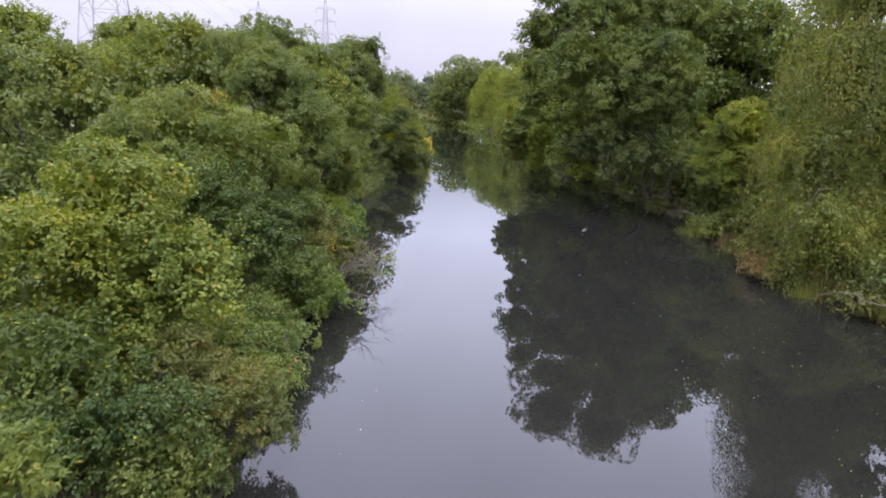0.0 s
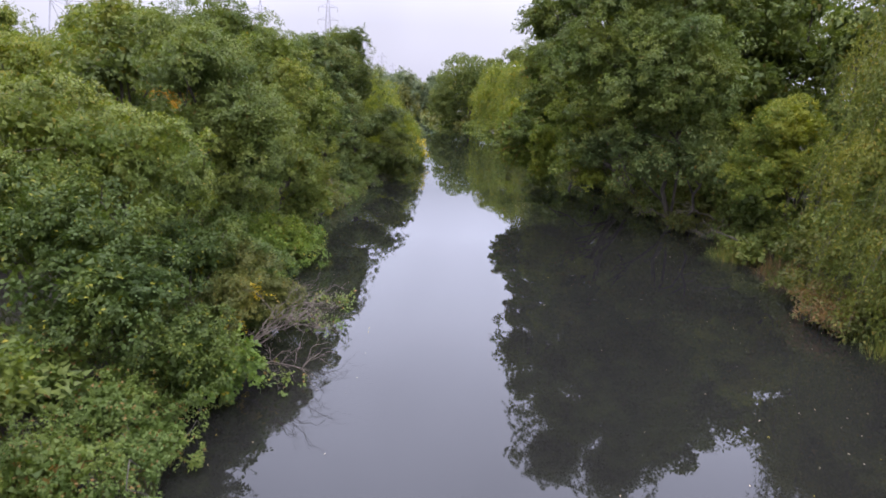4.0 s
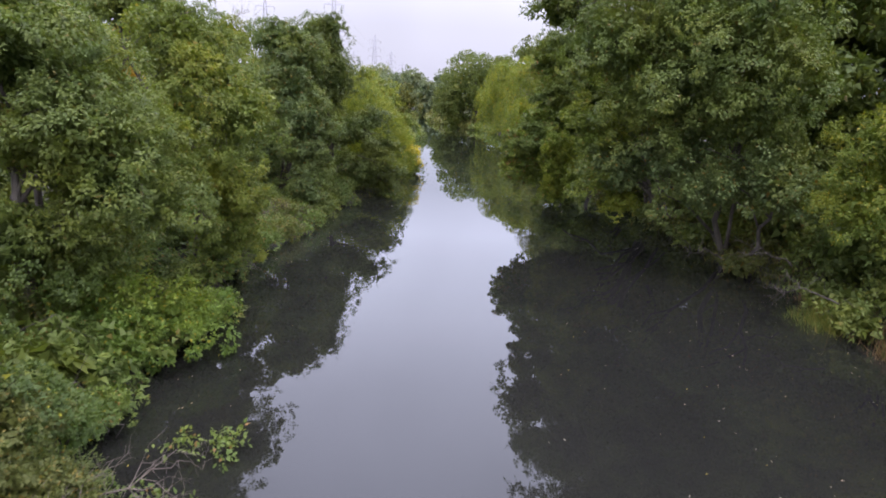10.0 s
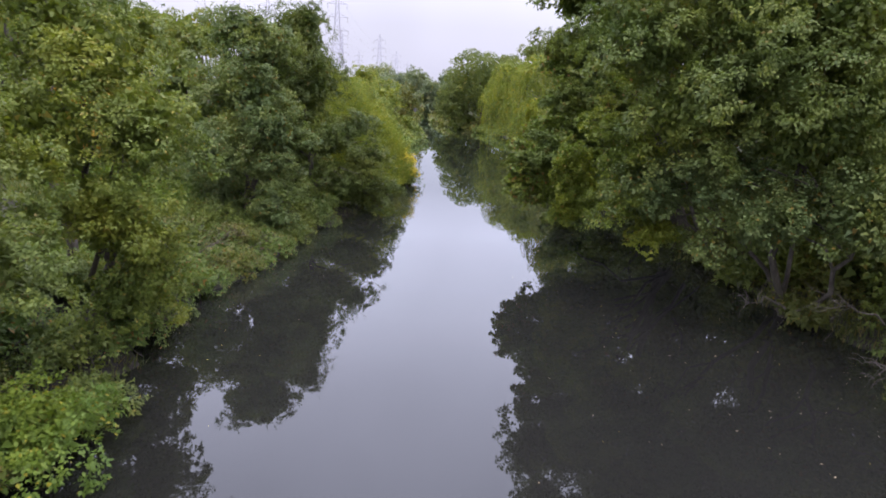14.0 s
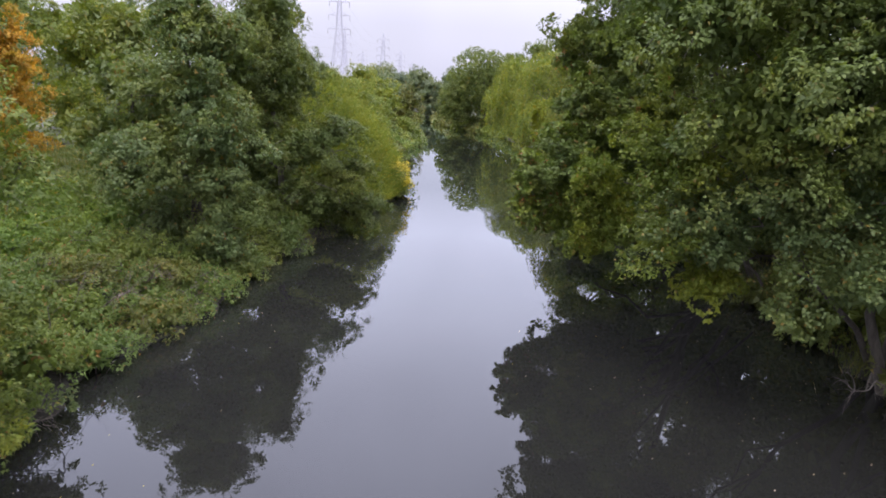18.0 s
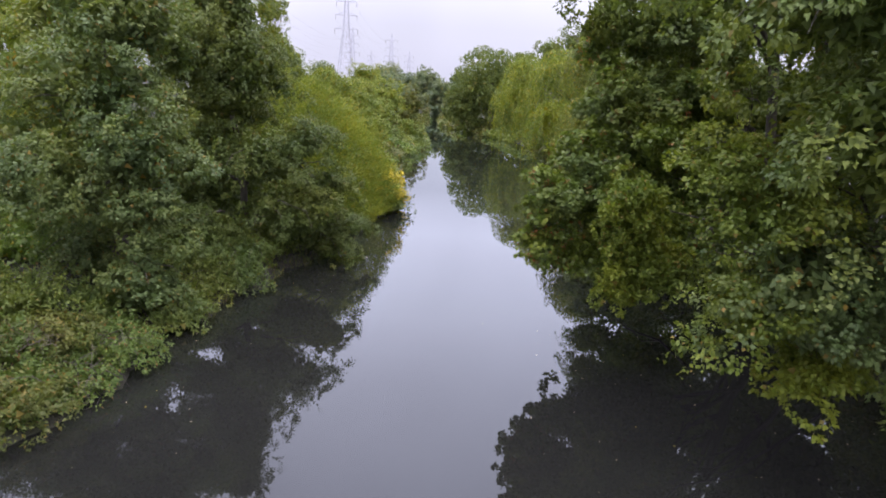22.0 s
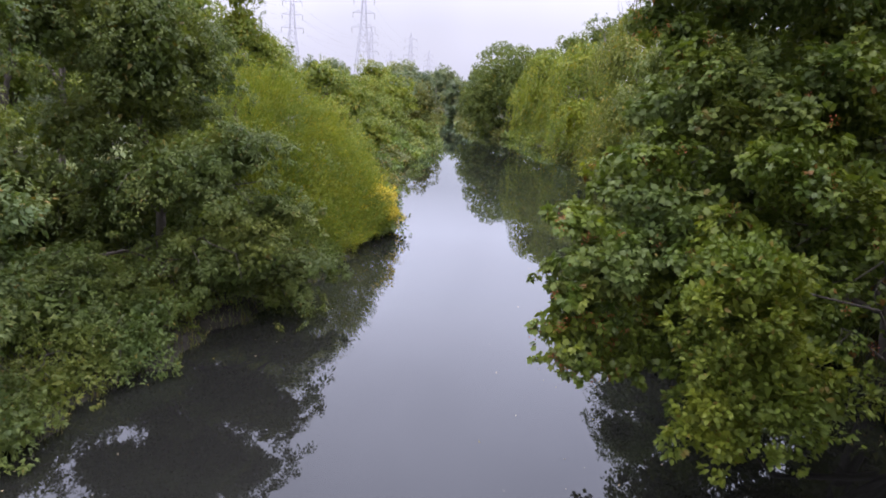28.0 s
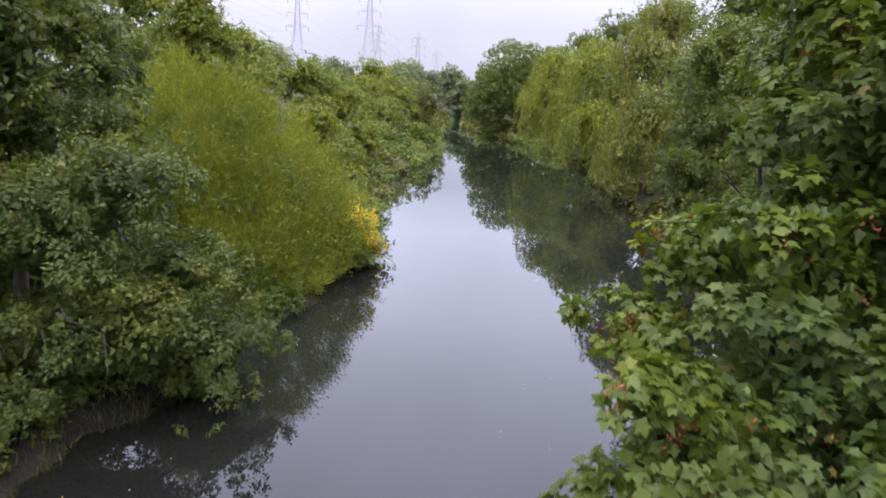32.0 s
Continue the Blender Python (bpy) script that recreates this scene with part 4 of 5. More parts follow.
tree("alder_tree", 52, (13.8, 54.8, 0.5), [(11.0, 52.6, 4.1, 1.8, 1.8, 1.6), (10.5, 55.0, 7.3, 2.0, 2.0, 1.9), (11.1, 57.0, 3.1, 1.8, 2.0, 1.6), (11.4, 54.0, 10.6, 2.2, 2.2, 2.0), (11.2, 58.5, 6.1, 1.8, 1.9, 1.7), (11.2, 54.6, 1.7, 1.4, 2.0, 0.9)], 0.13, LEAF_DARK, "dark alder tree leaning out beyond the sycamore", "tree", 0.15, 1, 6, cover=1.3, tuft=0.42, slim=0.8)
tree("ash_tree", 46, (12.9, 61.0, 0.4), [(9.8, 60.0, 8.0, 1.37, 1.45, 1.54), (9.8, 60.0, 6.0, 1.58, 1.49, 1.40), (10.0, 62.0, 4.2, 1.18, 1.08, 0.99), (11.1, 62.0, 9.6, 1.47, 1.47, 1.47)], 0.100, LEAF_MID, "green ash tree on the far bank", "tree", 0.15, 1, 4, cover=1.4, tuft=0.42)
weeping("weeping_birch", 47, (13.7, 78.0, 0.7), [(11.5, 80.0, 9.3, 2.24, 2.41, 2.58), (11.4, 76.0, 5.7, 2.22, 2.22, 2.22), (11.2, 80.0, 3.5, 1.97, 1.97, 1.97), (13.0, 82.0, 11.5, 2.13, 2.13, 2.13)], LEAF_BIRCH, "weeping birch on the river bank", 700, (1.0, 3.0), 0.2, 0.4, 0.12)
weeping("weeping_willow", 48, (12.7, 101.0, 0.6), [(8.6, 102.0, 9.2, 3.25, 3.11, 2.98), (7.6, 108.0, 6.8, 3.00, 3.31, 3.61), (10.8, 95.0, 9.2, 2.87, 3.10, 3.34), (10.5, 92.0, 4.7, 2.77, 2.88, 3.00), (7.7, 110.0, 4.0, 2.81, 2.66, 2.50), (9.4, 100.0, 5.3, 2.66, 2.66, 2.66)], LEAF_WILLOW, "yellow-green weeping willow over the river", 1100, (1.5, 4.5), 0.26, 0.35, 0.16)
tree("oak_tree", 49, (6.0, 141.0, 0.6), [(4.3, 140.0, 8.6, 7.2, 6.4, 7.2), (0.2, 140.0, 4.6, 3.9, 4.4, 4.4), (9.5, 138.0, 8.2, 5.6, 5.6, 6.4)], 0.26, LEAF_MID, "broad green oak with a domed crown by the river bend", "tree", 0.3, 1, 3, cover=1.5, tuft=0.8, subs=90, sub_size=0.15, rough=0.1, shoots=0.0, gap=0.6, seat=(0.82, 0.1), flat=0.8, long=1.1, droop=0.2, core_to=0.85)
tree("oak_tree", 50, (18.0, 112.0, 1.2), [(17.2, 125.0, 15.1, 3.63, 2.90, 2.18), (17.0, 100.0, 13.7, 2.79, 2.53, 2.28), (14.2, 135.0, 14.3, 3.27, 2.66, 2.05)], 0.28, LEAF_MID, "tall oak showing above the willows", "tree", 0.3, 1, 2, cover=1.5, tuft=0.7)

tree("alder_tree", 53, (13.2, 43.2, 0.4), [(6.6, 42.6, 4.2, 0.75, 0.75, 0.65), (6.95, 42.7, 3.2, 0.95, 0.85, 0.85), (6.7, 42.6, 2.1, 0.85, 0.75, 0.7), (7.6, 42.8, 2.6, 0.9, 0.8, 0.8)], 0.085, LEAF_FRESH, "young alder with glossy fresh green leaves over the river", "tree", 0.05, 1, 1, cover=1.8, tuft=0.3, shape=OVAL, slim=0.72, flat=0.9, droop=0.1, spread=0.9)

# reddish winged seeds hanging in bunches from the sycamore
SEED_RED = leaf_mat("sycamore_keys", (0.17, 0.055, 0.022), (0.36, 0.13, 0.06), (0.30, 0.22, 0.05), 0.15)
rng_k = np.random.default_rng(580)
sycamore = bpy.data.objects["sycamore_tree"]
for l in [(4.6, 43.6, 4.6, 0.34, 0.32, 0.30), (5.0, 43.8, 4.2, 0.63, 0.57, 0.51), (5.0, 43.8, 3.1, 0.55, 0.52, 0.49), (4.85, 43.7, 3.2, 0.38, 0.38, 0.36), (5.5, 44.0, 2.3, 0.50, 0.48, 0.42), (6.1, 44.6, 2.5, 0.76, 0.76, 0.76), (5.8, 44.8, 3.8, 0.76, 0.71, 0.66), (5.6, 44.3, 2.6, 0.60, 0.55, 0.45), (6.0, 45.0, 5.4, 0.83, 0.74, 0.65), (6.6, 44.0, 4.3, 0.86, 0.82, 0.77), (7.2, 44.0, 2.7, 0.80, 0.80, 0.80), (6.8, 46.0, 6.6, 0.89, 0.84, 0.79), (7.8, 44.5, 5.5, 1.04, 1.00, 0.95), (8.2, 44.0, 3.4, 1.04, 1.04, 1.04), (7.9, 45.5, 3.9, 1.09, 1.09, 1.09), (6.6, 45.5, 3.1, 0.82, 0.82, 0.82), (8.8, 45.5, 6.9, 1.20, 1.10, 1.01), (9.2, 45.0, 4.3, 1.12, 1.16, 1.21), (6.4, 46.2, 7.5, 0.58, 0.52, 0.47), (6.1, 46.6, 7.9, 0.61, 0.55, 0.50), (6.6, 45.8, 7.2, 0.45, 0.45, 0.45), (5.1, 46.0, 4.2, 0.6, 0.6, 0.55), (5.5, 46.0, 5.0, 0.6, 0.6, 0.55), (5.7, 46.2, 3.5, 0.7, 0.65, 0.6), (4.5, 43.4, 3.6, 0.42, 0.42, 0.4), (4.5, 43.5, 3.0, 0.46, 0.45, 0.42), (4.85, 43.7, 2.5, 0.46, 0.45, 0.4)]:
    for _ in range(3):
        u = unit(rng_k.normal(size=3) * np.array([0.8, 0.3, 0.6]) + np.array([-0.3, -0.9, 0.1]))
        c = np.array(l[:3]) + u * np.array(l[3:]) * 0.96
        if c[2] < 0.3:
            continue
        n = int(rng_k.integers(12, 26))
        P = c + rng_k.normal(size=(n, 3)) * np.array([0.045, 0.045, 0.05])
        tagged(child("seed_head", leaves("seed_head", P, rng_k.normal(size=(n, 3)) * 0.6 + np.array([0, 0, -0.9]), rng_k.normal(size=(n, 3)), rng_k.uniform(0.03, 0.05, n), rng_k.uniform(0.014, 0.022, n), KITE, SEED_RED), sycamore), "bunch of reddish-brown winged seeds", kind="stuff")

# ---------------------------------------------------------------- far left bank
tree("sallow_bush", 60, (-8.7, 80.5, 0.8), [(-11.0, 84.0, 6.8, 2.22, 2.01, 1.81), (-8.5, 84.0, 5.0, 2.02, 2.02, 2.02), (-6.4, 82.0, 2.9, 1.76, 1.76, 1.76), (-6.3, 76.0, 1.6, 2.04, 1.87, 1.70), (-8.3, 78.0, 3.8, 2.13, 2.13, 2.13)], 0.17, LEAF_HAZEL, "light green sallow bushes by the river", "bush", 0.12, 3, 5, cover=1.5, tuft=0.5)
tree("maple_tree", 61, (-12.5, 92.5, 1.0), [(-12.4, 92.0, 6.3, 1.67, 1.67, 1.67), (-13.2, 92.0, 4.6, 1.68, 1.68, 1.68)], 0.22, LEAF_DARK, "small dark maple tree behind the sallows", "tree", 0.14, 1, 2, cover=1.5, tuft=0.5)
tree("willow_tree", 62, (-13.4, 121.0, 1.1), [(-14.7, 125.0, 8.1, 3.07, 2.68, 2.30), (-15.4, 120.0, 5.8, 3.28, 2.91, 2.55), (-10.6, 118.0, 5.7, 3.18, 2.83, 2.47)], 0.24, LEAF_WILLOW, "rounded yellow-green willow tree", "tree", 0.2, 1, 3, cover=1.5, tuft=0.6)
tree("sallow_bush", 63, (-7.9, 102.0, 0.6), [(-9.4, 105.0, 3.5, 2.68, 2.53, 2.38), (-6.4, 106.0, 1.8, 2.42, 2.27, 2.12), (-9.0, 98.0, 1.6, 2.42, 2.28, 2.15), (-7.2, 100.0, 0.8, 2.78, 2.22, 1.67)], 0.2, LEAF_MAPLE, "green sallow bush low over the water", "bush", 0.12, 3, 4, cover=1.5, tuft=0.5)
tree("alder_bush", 64, (-8.2, 121.0, 0.6), [(-7.5, 122.0, 4.8, 2.60, 2.60, 2.60), (-7.9, 120.0, 2.7, 2.55, 2.19, 1.82)], 0.26, LEAF_OLIVE, "olive-brown alder bush at the river bend", "bush", 0.12, 2, 2, cover=1.5, tuft=0.5)
tree("poplar_tree", 65, (-38.5, 150.0, 1.2), [(-37.9, 150.0, 11.0, 3.50, 3.00, 2.50), (-39.9, 150.0, 9.9, 2.51, 2.51, 2.51)], 0.32, LEAF_POPLAR, "pale grey-green poplar above the trees", "tree", 0.2, 1, 0, cover=1.0, tuft=0.7)
tree("poplar_tree", 66, (-26.0, 175.0, 1.2), [(-30.4, 160.0, 9.4, 3.04, 2.82, 2.61), (-21.1, 190.0, 11.0, 4.69, 3.69, 2.68)], 0.4, LEAF_POPLAR, "pale grey-green poplar in the distance", "tree", 0.25, 1, 0, cover=1.2, tuft=0.9)
tree("lime_tree", 67, (-19.0, 250.0, 1.2), [(-18.5, 260.0, 11.1, 3.53, 3.72, 3.92), (-21.9, 240.0, 9.5, 4.47, 4.02, 3.58), (-14.3, 270.0, 9.6, 4.51, 4.10, 3.69), (-24.2, 220.0, 8.2, 4.04, 3.64, 3.23)], 0.5, LEAF_FAR_HAZED, "distant trees at the river bend, haze put into their leaf colour", "tree", 0.3, 1, 0, cover=1.3, tuft=1.0)

# the willow's turned tip
tip_parent = bpy.data.objects["willow_bush"]
crown("golden_tip", np.random.default_rng(70), [(-1.6, 61.2, 1.7, 0.7, 0.9, 0.8), (-1.5, 61.8, 0.8, 0.7, 0.9, 0.6)], 0.12, LEAF_YELLOW, tip_parent, cover=1.0, tuft=0.3, slim=0.4, core=False, label="branch end turned golden yellow")


# ---------------------------------------------------------------- undergrowth along both banks
def thicket(name, seed, lobes, leaf, mat, label, category="undergrowth", group="", stems=5, **kw):
    """Low growth with no trunk: arching stems and leaves."""
    rng = np.random.default_rng(seed)
    L = np.asarray(lobes, float)
    base = (L[:, 0].mean(), L[:, 1].mean(), float(ground_height(L[:, 0].mean(), L[:, 1].mean())))
    t = thing(name, base, label, category, group)
    tubes = []
    for l in L:
        for _ in range(stems):
            a = l[:3] + rng.normal(size=3) * l[3:] * 0.4
            a[2] = float(ground_height(a[0], a[1])) - 0.1
            u = unit(rng.normal(size=3) + np.array([0, 0, 0.6]))
            tubes.append(tube(bent(rng, a, l[:3] + u * l[3:] * 0.95, 6, 0.15), np.linspace(0.014, 0.004, 6), 4))
    tagged(child("tangle", mesh_from("tangle", *join_tubes(tubes), BARK), t), kind="stuff")
    crown("foliage", rng, lobes, leaf, mat, t, **kw)
    return t


rng_u = np.random.default_rng(500)
LOW = [(LEAF_BRAMBLE, "tangled green brambles trailing into the river", "bramble"), (LEAF_MID, "mid-green bank undergrowth over the water's edge", "bramble"),
       (LEAF_OLIVE, "olive-green bank undergrowth with dry stems", "bramble")]
for k, y in enumerate(np.concatenate([np.arange(6.5, 76, 2.7), np.arange(77, 190, 6.0)])):
    e = float(left_edge(y))
    # between y 40 and 58 a darker leaf colour stands for the alders' shade
    mat, label, nm = LOW[int(rng_u.integers(3))] if not 40 < y < 58 else (LEAF_DARK, "green undergrowth under the alders, their shade put into the leaf colour", "bramble")
    ls = [(e + (-0.35 if y < 19 else -0.1 if y < 24 else -0.2 if y < 29 else -0.9 if y < 36 else -0.2 if y < 41 else -0.55 if y < 44 else -1.25 if y < 53 else -0.55 if y < 58 else 0.15) + rng_u.normal() * 0.2, y + rng_u.normal() * 0.6, 0.45, 0.95, 1.35 if y < 76 else 3.0, 0.45), (e - 1.1, y + 1.2 + rng_u.normal() * 0.5, 0.85, 0.9, 1.2 if y < 76 else 3.0, 0.6), (e - 2.6, y + rng_u.normal() * 0.5, 1.2, 1.2, 1.5 if y < 76 else 3.0, 0.7 if y < 76 else 1.1)]
    thicket(nm, 510 + k, ls, 0.055 if y < 26 else 0.08 if y < 45 else 0.1 if y < 58 else (0.14 if y < 76 else 0.28), mat, label, group="left bank undergrowth", tuft=0.24, cover=0.85, subs=14 if 24 < y < 58 else 10, stems=3, dense=1.4)
for k, y in enumerate(np.concatenate([np.arange(15.0, 76, 3.6), np.arange(76, 127, 7.0), np.arange(127, 166, 3.0), np.arange(168, 200, 7.0)])):
    e = float(right_edge(y))
    mat, label, nm = LOW[int(rng_u.integers(1, 3))]
    ls = [(e - 0.35 + rng_u.normal() * 0.2, y + rng_u.normal() * 0.6, 0.5, 1.0, 1.5 if y < 76 else 3.0, 0.6), (e + 1.2, y + 1.2 + rng_u.normal() * 0.5, 1.2, 1.0, 1.5 if y < 76 else 3.0, 0.9), (e + 2.8, y + rng_u.normal() * 0.5, 1.7, 1.3, 1.8 if y < 76 else 3.2, 1.1)]
    thicket(nm, 560 + k, ls, 0.14 if y < 50 else (0.2 if y < 76 else 0.36), mat, label, group="right bank undergrowth", tuft=0.3, cover=0.95, subs=9, stems=3, dense=1.4)
thicket("bramble", 600, [(-7.1, 36.5, 0.6, 1.3, 1.6, 0.6), (-5.1, 40.6, 0.45, 1.2, 1.3, 0.6), (-5.7, 38.6, 0.45, 1.0, 1.2, 0.55), (-6.6, 37.2, 0.4, 0.9, 1.1, 0.5), (-7.0, 35.0, 0.5, 0.9, 1.2, 0.5), (-8.4, 38.0, 1.1, 1.8, 1.8, 0.8), (-6.6, 39.6, 0.7, 1.4, 1.5, 0.7), (-8.8, 41.0, 1.2, 1.8, 1.6, 0.8), (-10.6, 37.5, 1.2, 1.8, 2.0, 0.9)],
        0.075, LEAF_BRAMBLE, "broad mound of green brambles on the bank", tuft=0.26, cover=1.2, subs=16, sub_size=0.34)
thicket("bramble", 602, [(-5.6, 41.4, 0.2, 1.2, 1.4, 0.6), (-6.3, 43.1, 0.6, 1.3, 1.3, 0.8), (-5.2, 44.8, 0.3, 1.1, 1.3, 0.7), (-4.6, 46.6, 0.4, 1.1, 1.4, 0.7), (-7.2, 45.0, 1.0, 1.5, 1.5, 1.0), (-4.8, 43.2, 0.35, 1.0, 1.3, 0.55)],
        0.085, LEAF_MID, "green bank growth hanging over the water", tuft=0.28, cover=1.3, subs=14, sub_size=0.36)
thicket("bramble", 603, [(-5.6, 37.8, 0.2, 0.8, 0.9, 0.45), (-6.5, 36.4, 0.2, 0.7, 1.0, 0.45), (-4.9, 39.4, 0.2, 0.9, 0.9, 0.4), (-6.5, 34.6, 0.2, 0.6, 1.0, 0.4), (-6.1, 33.0, 0.2, 0.6, 1.0, 0.4)],
        0.07, LEAF_BRAMBLE, "straggling green brambles dipping into the water", tuft=0.22, cover=1.0, subs=12, stems=9)
thicket("bramble", 601, [(-11.4, 43.4, 1.4, 1.7, 1.7, 0.6), (-8.7, 34.8, 0.8, 1.7, 1.6, 0.7), (-11.3, 41.0, 1.1, 2.0, 2.0, 0.8), (-12.4, 36.5, 1.1, 2.0, 2.2, 0.8), (-12.8, 44.0, 1.0, 2.2, 2.0, 0.7), (-13.2, 47.4, 1.3, 2.4, 2.2, 0.8), (-15.6, 46.2, 1.3, 2.4, 2.2, 0.8), (-16.4, 49.8, 1.3, 2.5, 2.2, 0.7), (-19.0, 49.0, 1.3, 2.5, 2.2, 0.8), (-10.4, 45.6, 1.3, 1.7, 1.7, 0.7)],
        0.09, LEAF_ELDER, "bright green nettles and brambles on the bank", tuft=0.28, cover=1.2, subs=14, sub_size=0.34)
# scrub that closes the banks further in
SCRUB = [(LEAF_MID, "mid-green scrub under the bank trees"), (LEAF_MAPLE, "light green scrub behind the bank bushes"), (LEAF_DARK, "green scrub under the trees, shade put into the leaf colour")]
for k, (x, y, h) in enumerate([(-7.9, 6.5, 2.6), (-9.2, 11.0, 3.4), (-9.5, 15.0, 3.4), (-11.2, 20.0, 4.0), (-8.5, 22.5, 3.2), (-6.2, 20.6, 1.7), (-6.1, 23.4, 1.5), (-6.6, 13.6, 2.2), (-7.7, 57.5, 5.2), (-7.3, 53.0, 4.2), (-9.7, 26.5, 3.0), (-8.9, 30.5, 2.6), (-14.2, 27.5, 4.5), (-12.7, 15.5, 4.2), (-12.7, 9.0, 4.0), (-16.2, 20.5, 4.4), (-18.7, 28.0, 4.8), (-14.7, 14.0, 4.2),
                               (-10.3, 47.5, 4.6), (-9.1, 50.0, 4.8), (-9.2, 46.5, 3.2), (-8.5, 51.0, 3.0), (-7.9, 55.5, 3.6), (-8.7, 61.0, 4.5), (-7.7, 68.5, 3.4), (-9.2, 73.0, 3.8), (-15.7, 33.5, 4.5), (-12.7, 64.5, 4.5),
                               (15.7, 19.0, 2.6), (16.2, 27.0, 3.4), (15.7, 33.5, 3.4), (15.4, 38.0, 3.6), (15.2, 43.0, 4.0), (15.2, 49.0, 4.0), (14.8, 54.5, 4.0), (15.0, 66.0, 4.5), (14.8, 71.5, 4.0), (14.8, 86.0, 4.5)]):
    # the left side always takes the dark leaf, which paints in the trees' shade
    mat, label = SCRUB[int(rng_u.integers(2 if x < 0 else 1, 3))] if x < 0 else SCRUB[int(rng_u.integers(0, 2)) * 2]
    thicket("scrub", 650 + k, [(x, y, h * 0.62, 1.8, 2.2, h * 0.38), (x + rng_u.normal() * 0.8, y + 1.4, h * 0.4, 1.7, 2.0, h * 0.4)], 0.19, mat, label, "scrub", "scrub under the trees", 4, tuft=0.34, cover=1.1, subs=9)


# ---------------------------------------------------------------- the woods behind
def wood_tree(seed, h, r, mat, leaf):
    """A tall woodland tree, built once at the origin."""
    rng = np.random.default_rng(seed)
    ls = [(0, 0, h * 0.86, r * 0.55, r * 0.55, h * 0.14), (r * 0.3, -r * 0.2, h * 0.68, r * 0.75, r * 0.7, h * 0.15), (-r * 0.35, r * 0.1, h * 0.62, r * 0.75, r * 0.75, h * 0.16),
          (r * 0.1, r * 0.35, h * 0.44, r * 0.85, r * 0.8, h * 0.15), (-r * 0.15, -r * 0.4, h * 0.36, r * 0.85, r * 0.85, h * 0.16), (0, 0, h * 0.18, r * 0.9, r * 0.9, h * 0.14)]
    t = thing("woodland_tree", (0, 0, 0), "green woodland tree in the wood behind the bank", "tree", "woodland trees behind the banks")
    wood(rng, (0, 0, 0), ls, BARK, t, 0.18, 1, 6, split=False)
    crown("crown", rng, ls, leaf, mat, t, cover=0.9, tuft=leaf * 2.0, subs=8, broad=2.2, dense=1.15)
    return t


def plant(proto, spots, rng, smax=1.15):
    for k, (x, y, s) in enumerate(spots):
        m = pose(x, y, float(ground_height(x, y)) - 0.1, 0, 0, (200 if x > 4 else 0) + rng.uniform(-45, 45)) @ Matrix.Scale(s, 4)
        if k == 0:
            proto.matrix_basis = m
        else:
            c = copy_thing(proto, pose(0, 0, 0))
            c.matrix_basis = m


rng_w = np.random.default_rng(900)
plant(wood_tree(905, 16.5, 4.2, LEAF_DARK, 0.17), [(15.5, 40.5, 1.0), (18.5, 45.0, 1.05), (14.5, 50.5, 0.95)], rng_w)
# the six spots with y below 12 are unseen trees, added to shade the near banks
plant(wood_tree(901, 16.5, 4.2, LEAF_DARK, 0.28), [(17.0, 56.0, 0.85), (20.5, 35.0, 0.8), (22.5, 28.5, 0.8), (22.5, 21.0, 0.85), (19.5, 40.0, 0.78), (25.0, 40.0, 0.7), (20.5, 50.5, 1.0), (-10.0, -3.5, 0.75), (-9.5, -11.0, 0.85), (-13.0, 2.5, 0.75), (17.0, 1.0, 0.9), (17.5, -8.0, 0.95), (18.5, 11.0, 0.85)], rng_w)
plant(wood_tree(902, 12.0, 3.6, LEAF_MID, 0.2), [(17.0, 66.0, 1.0), (13.6, 100.0, 0.9), (14.0, 109.0, 1.0), (15.0, 119.0, 1.1), (14.6, 75.0, 0.8), (16.5, 72.5, 0.9), (17.0, 84.0, 0.95), (16.5, 92.0, 0.9), (19.0, 30.5, 0.72), (18.0, 25.5, 0.8), (-12.0, 30.5, 0.72), (-11.5, 49.0, 0.72), (-13.0, 22.0, 0.55)], rng_w)
plant(wood_tree(903, 11.0, 3.6, LEAF_MAPLE, 0.2), [(-14.0, 69.0, 0.95), (-12.5, 76.0, 0.8), (-24.0, 50.0, 0.95), (-27.0, 58.0, 1.0), (-28.0, 42.0, 0.9), (-15.0, 84.0, 0.8), (-12.5, 98.0, 0.62), (-11.5, 109.0, 0.6), (-26.0, 70.0, 1.0), (-33.0, 64.0, 1.0), (-36.0, 76.0, 1.1), (-44.0, 70.0, 1.1), (-30.0, 82.0, 1.0)], rng_w)
# far woods, with haze in the leaf colour
plant(wood_tree(904, 12.0, 4.2, LEAF_FAR_HAZED, 0.65), [(-8.0, 200.0, 0.9), (0.0, 182.0, 0.95), (-2.0, 200.0, 1.0), (6.0, 168.0, 1.0), (-20.0, 205.0, 0.9), (-16.0, 165.0, 0.8), (-15.0, 150.0, 0.75), (-14.0, 137.0, 0.7),
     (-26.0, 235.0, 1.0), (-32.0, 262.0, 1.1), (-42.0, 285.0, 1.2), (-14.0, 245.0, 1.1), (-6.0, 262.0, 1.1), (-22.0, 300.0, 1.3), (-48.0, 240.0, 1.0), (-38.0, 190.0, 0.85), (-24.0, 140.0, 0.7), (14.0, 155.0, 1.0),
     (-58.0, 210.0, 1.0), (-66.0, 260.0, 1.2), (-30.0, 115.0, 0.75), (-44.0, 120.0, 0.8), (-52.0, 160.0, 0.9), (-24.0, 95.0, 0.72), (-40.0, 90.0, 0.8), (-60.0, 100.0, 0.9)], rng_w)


# ---------------------------------------------------------------- pylons and lines
def bar(a, b, w):
    V, F = tube(np.array([a, b], float), [w, w], 4)
    return V, F


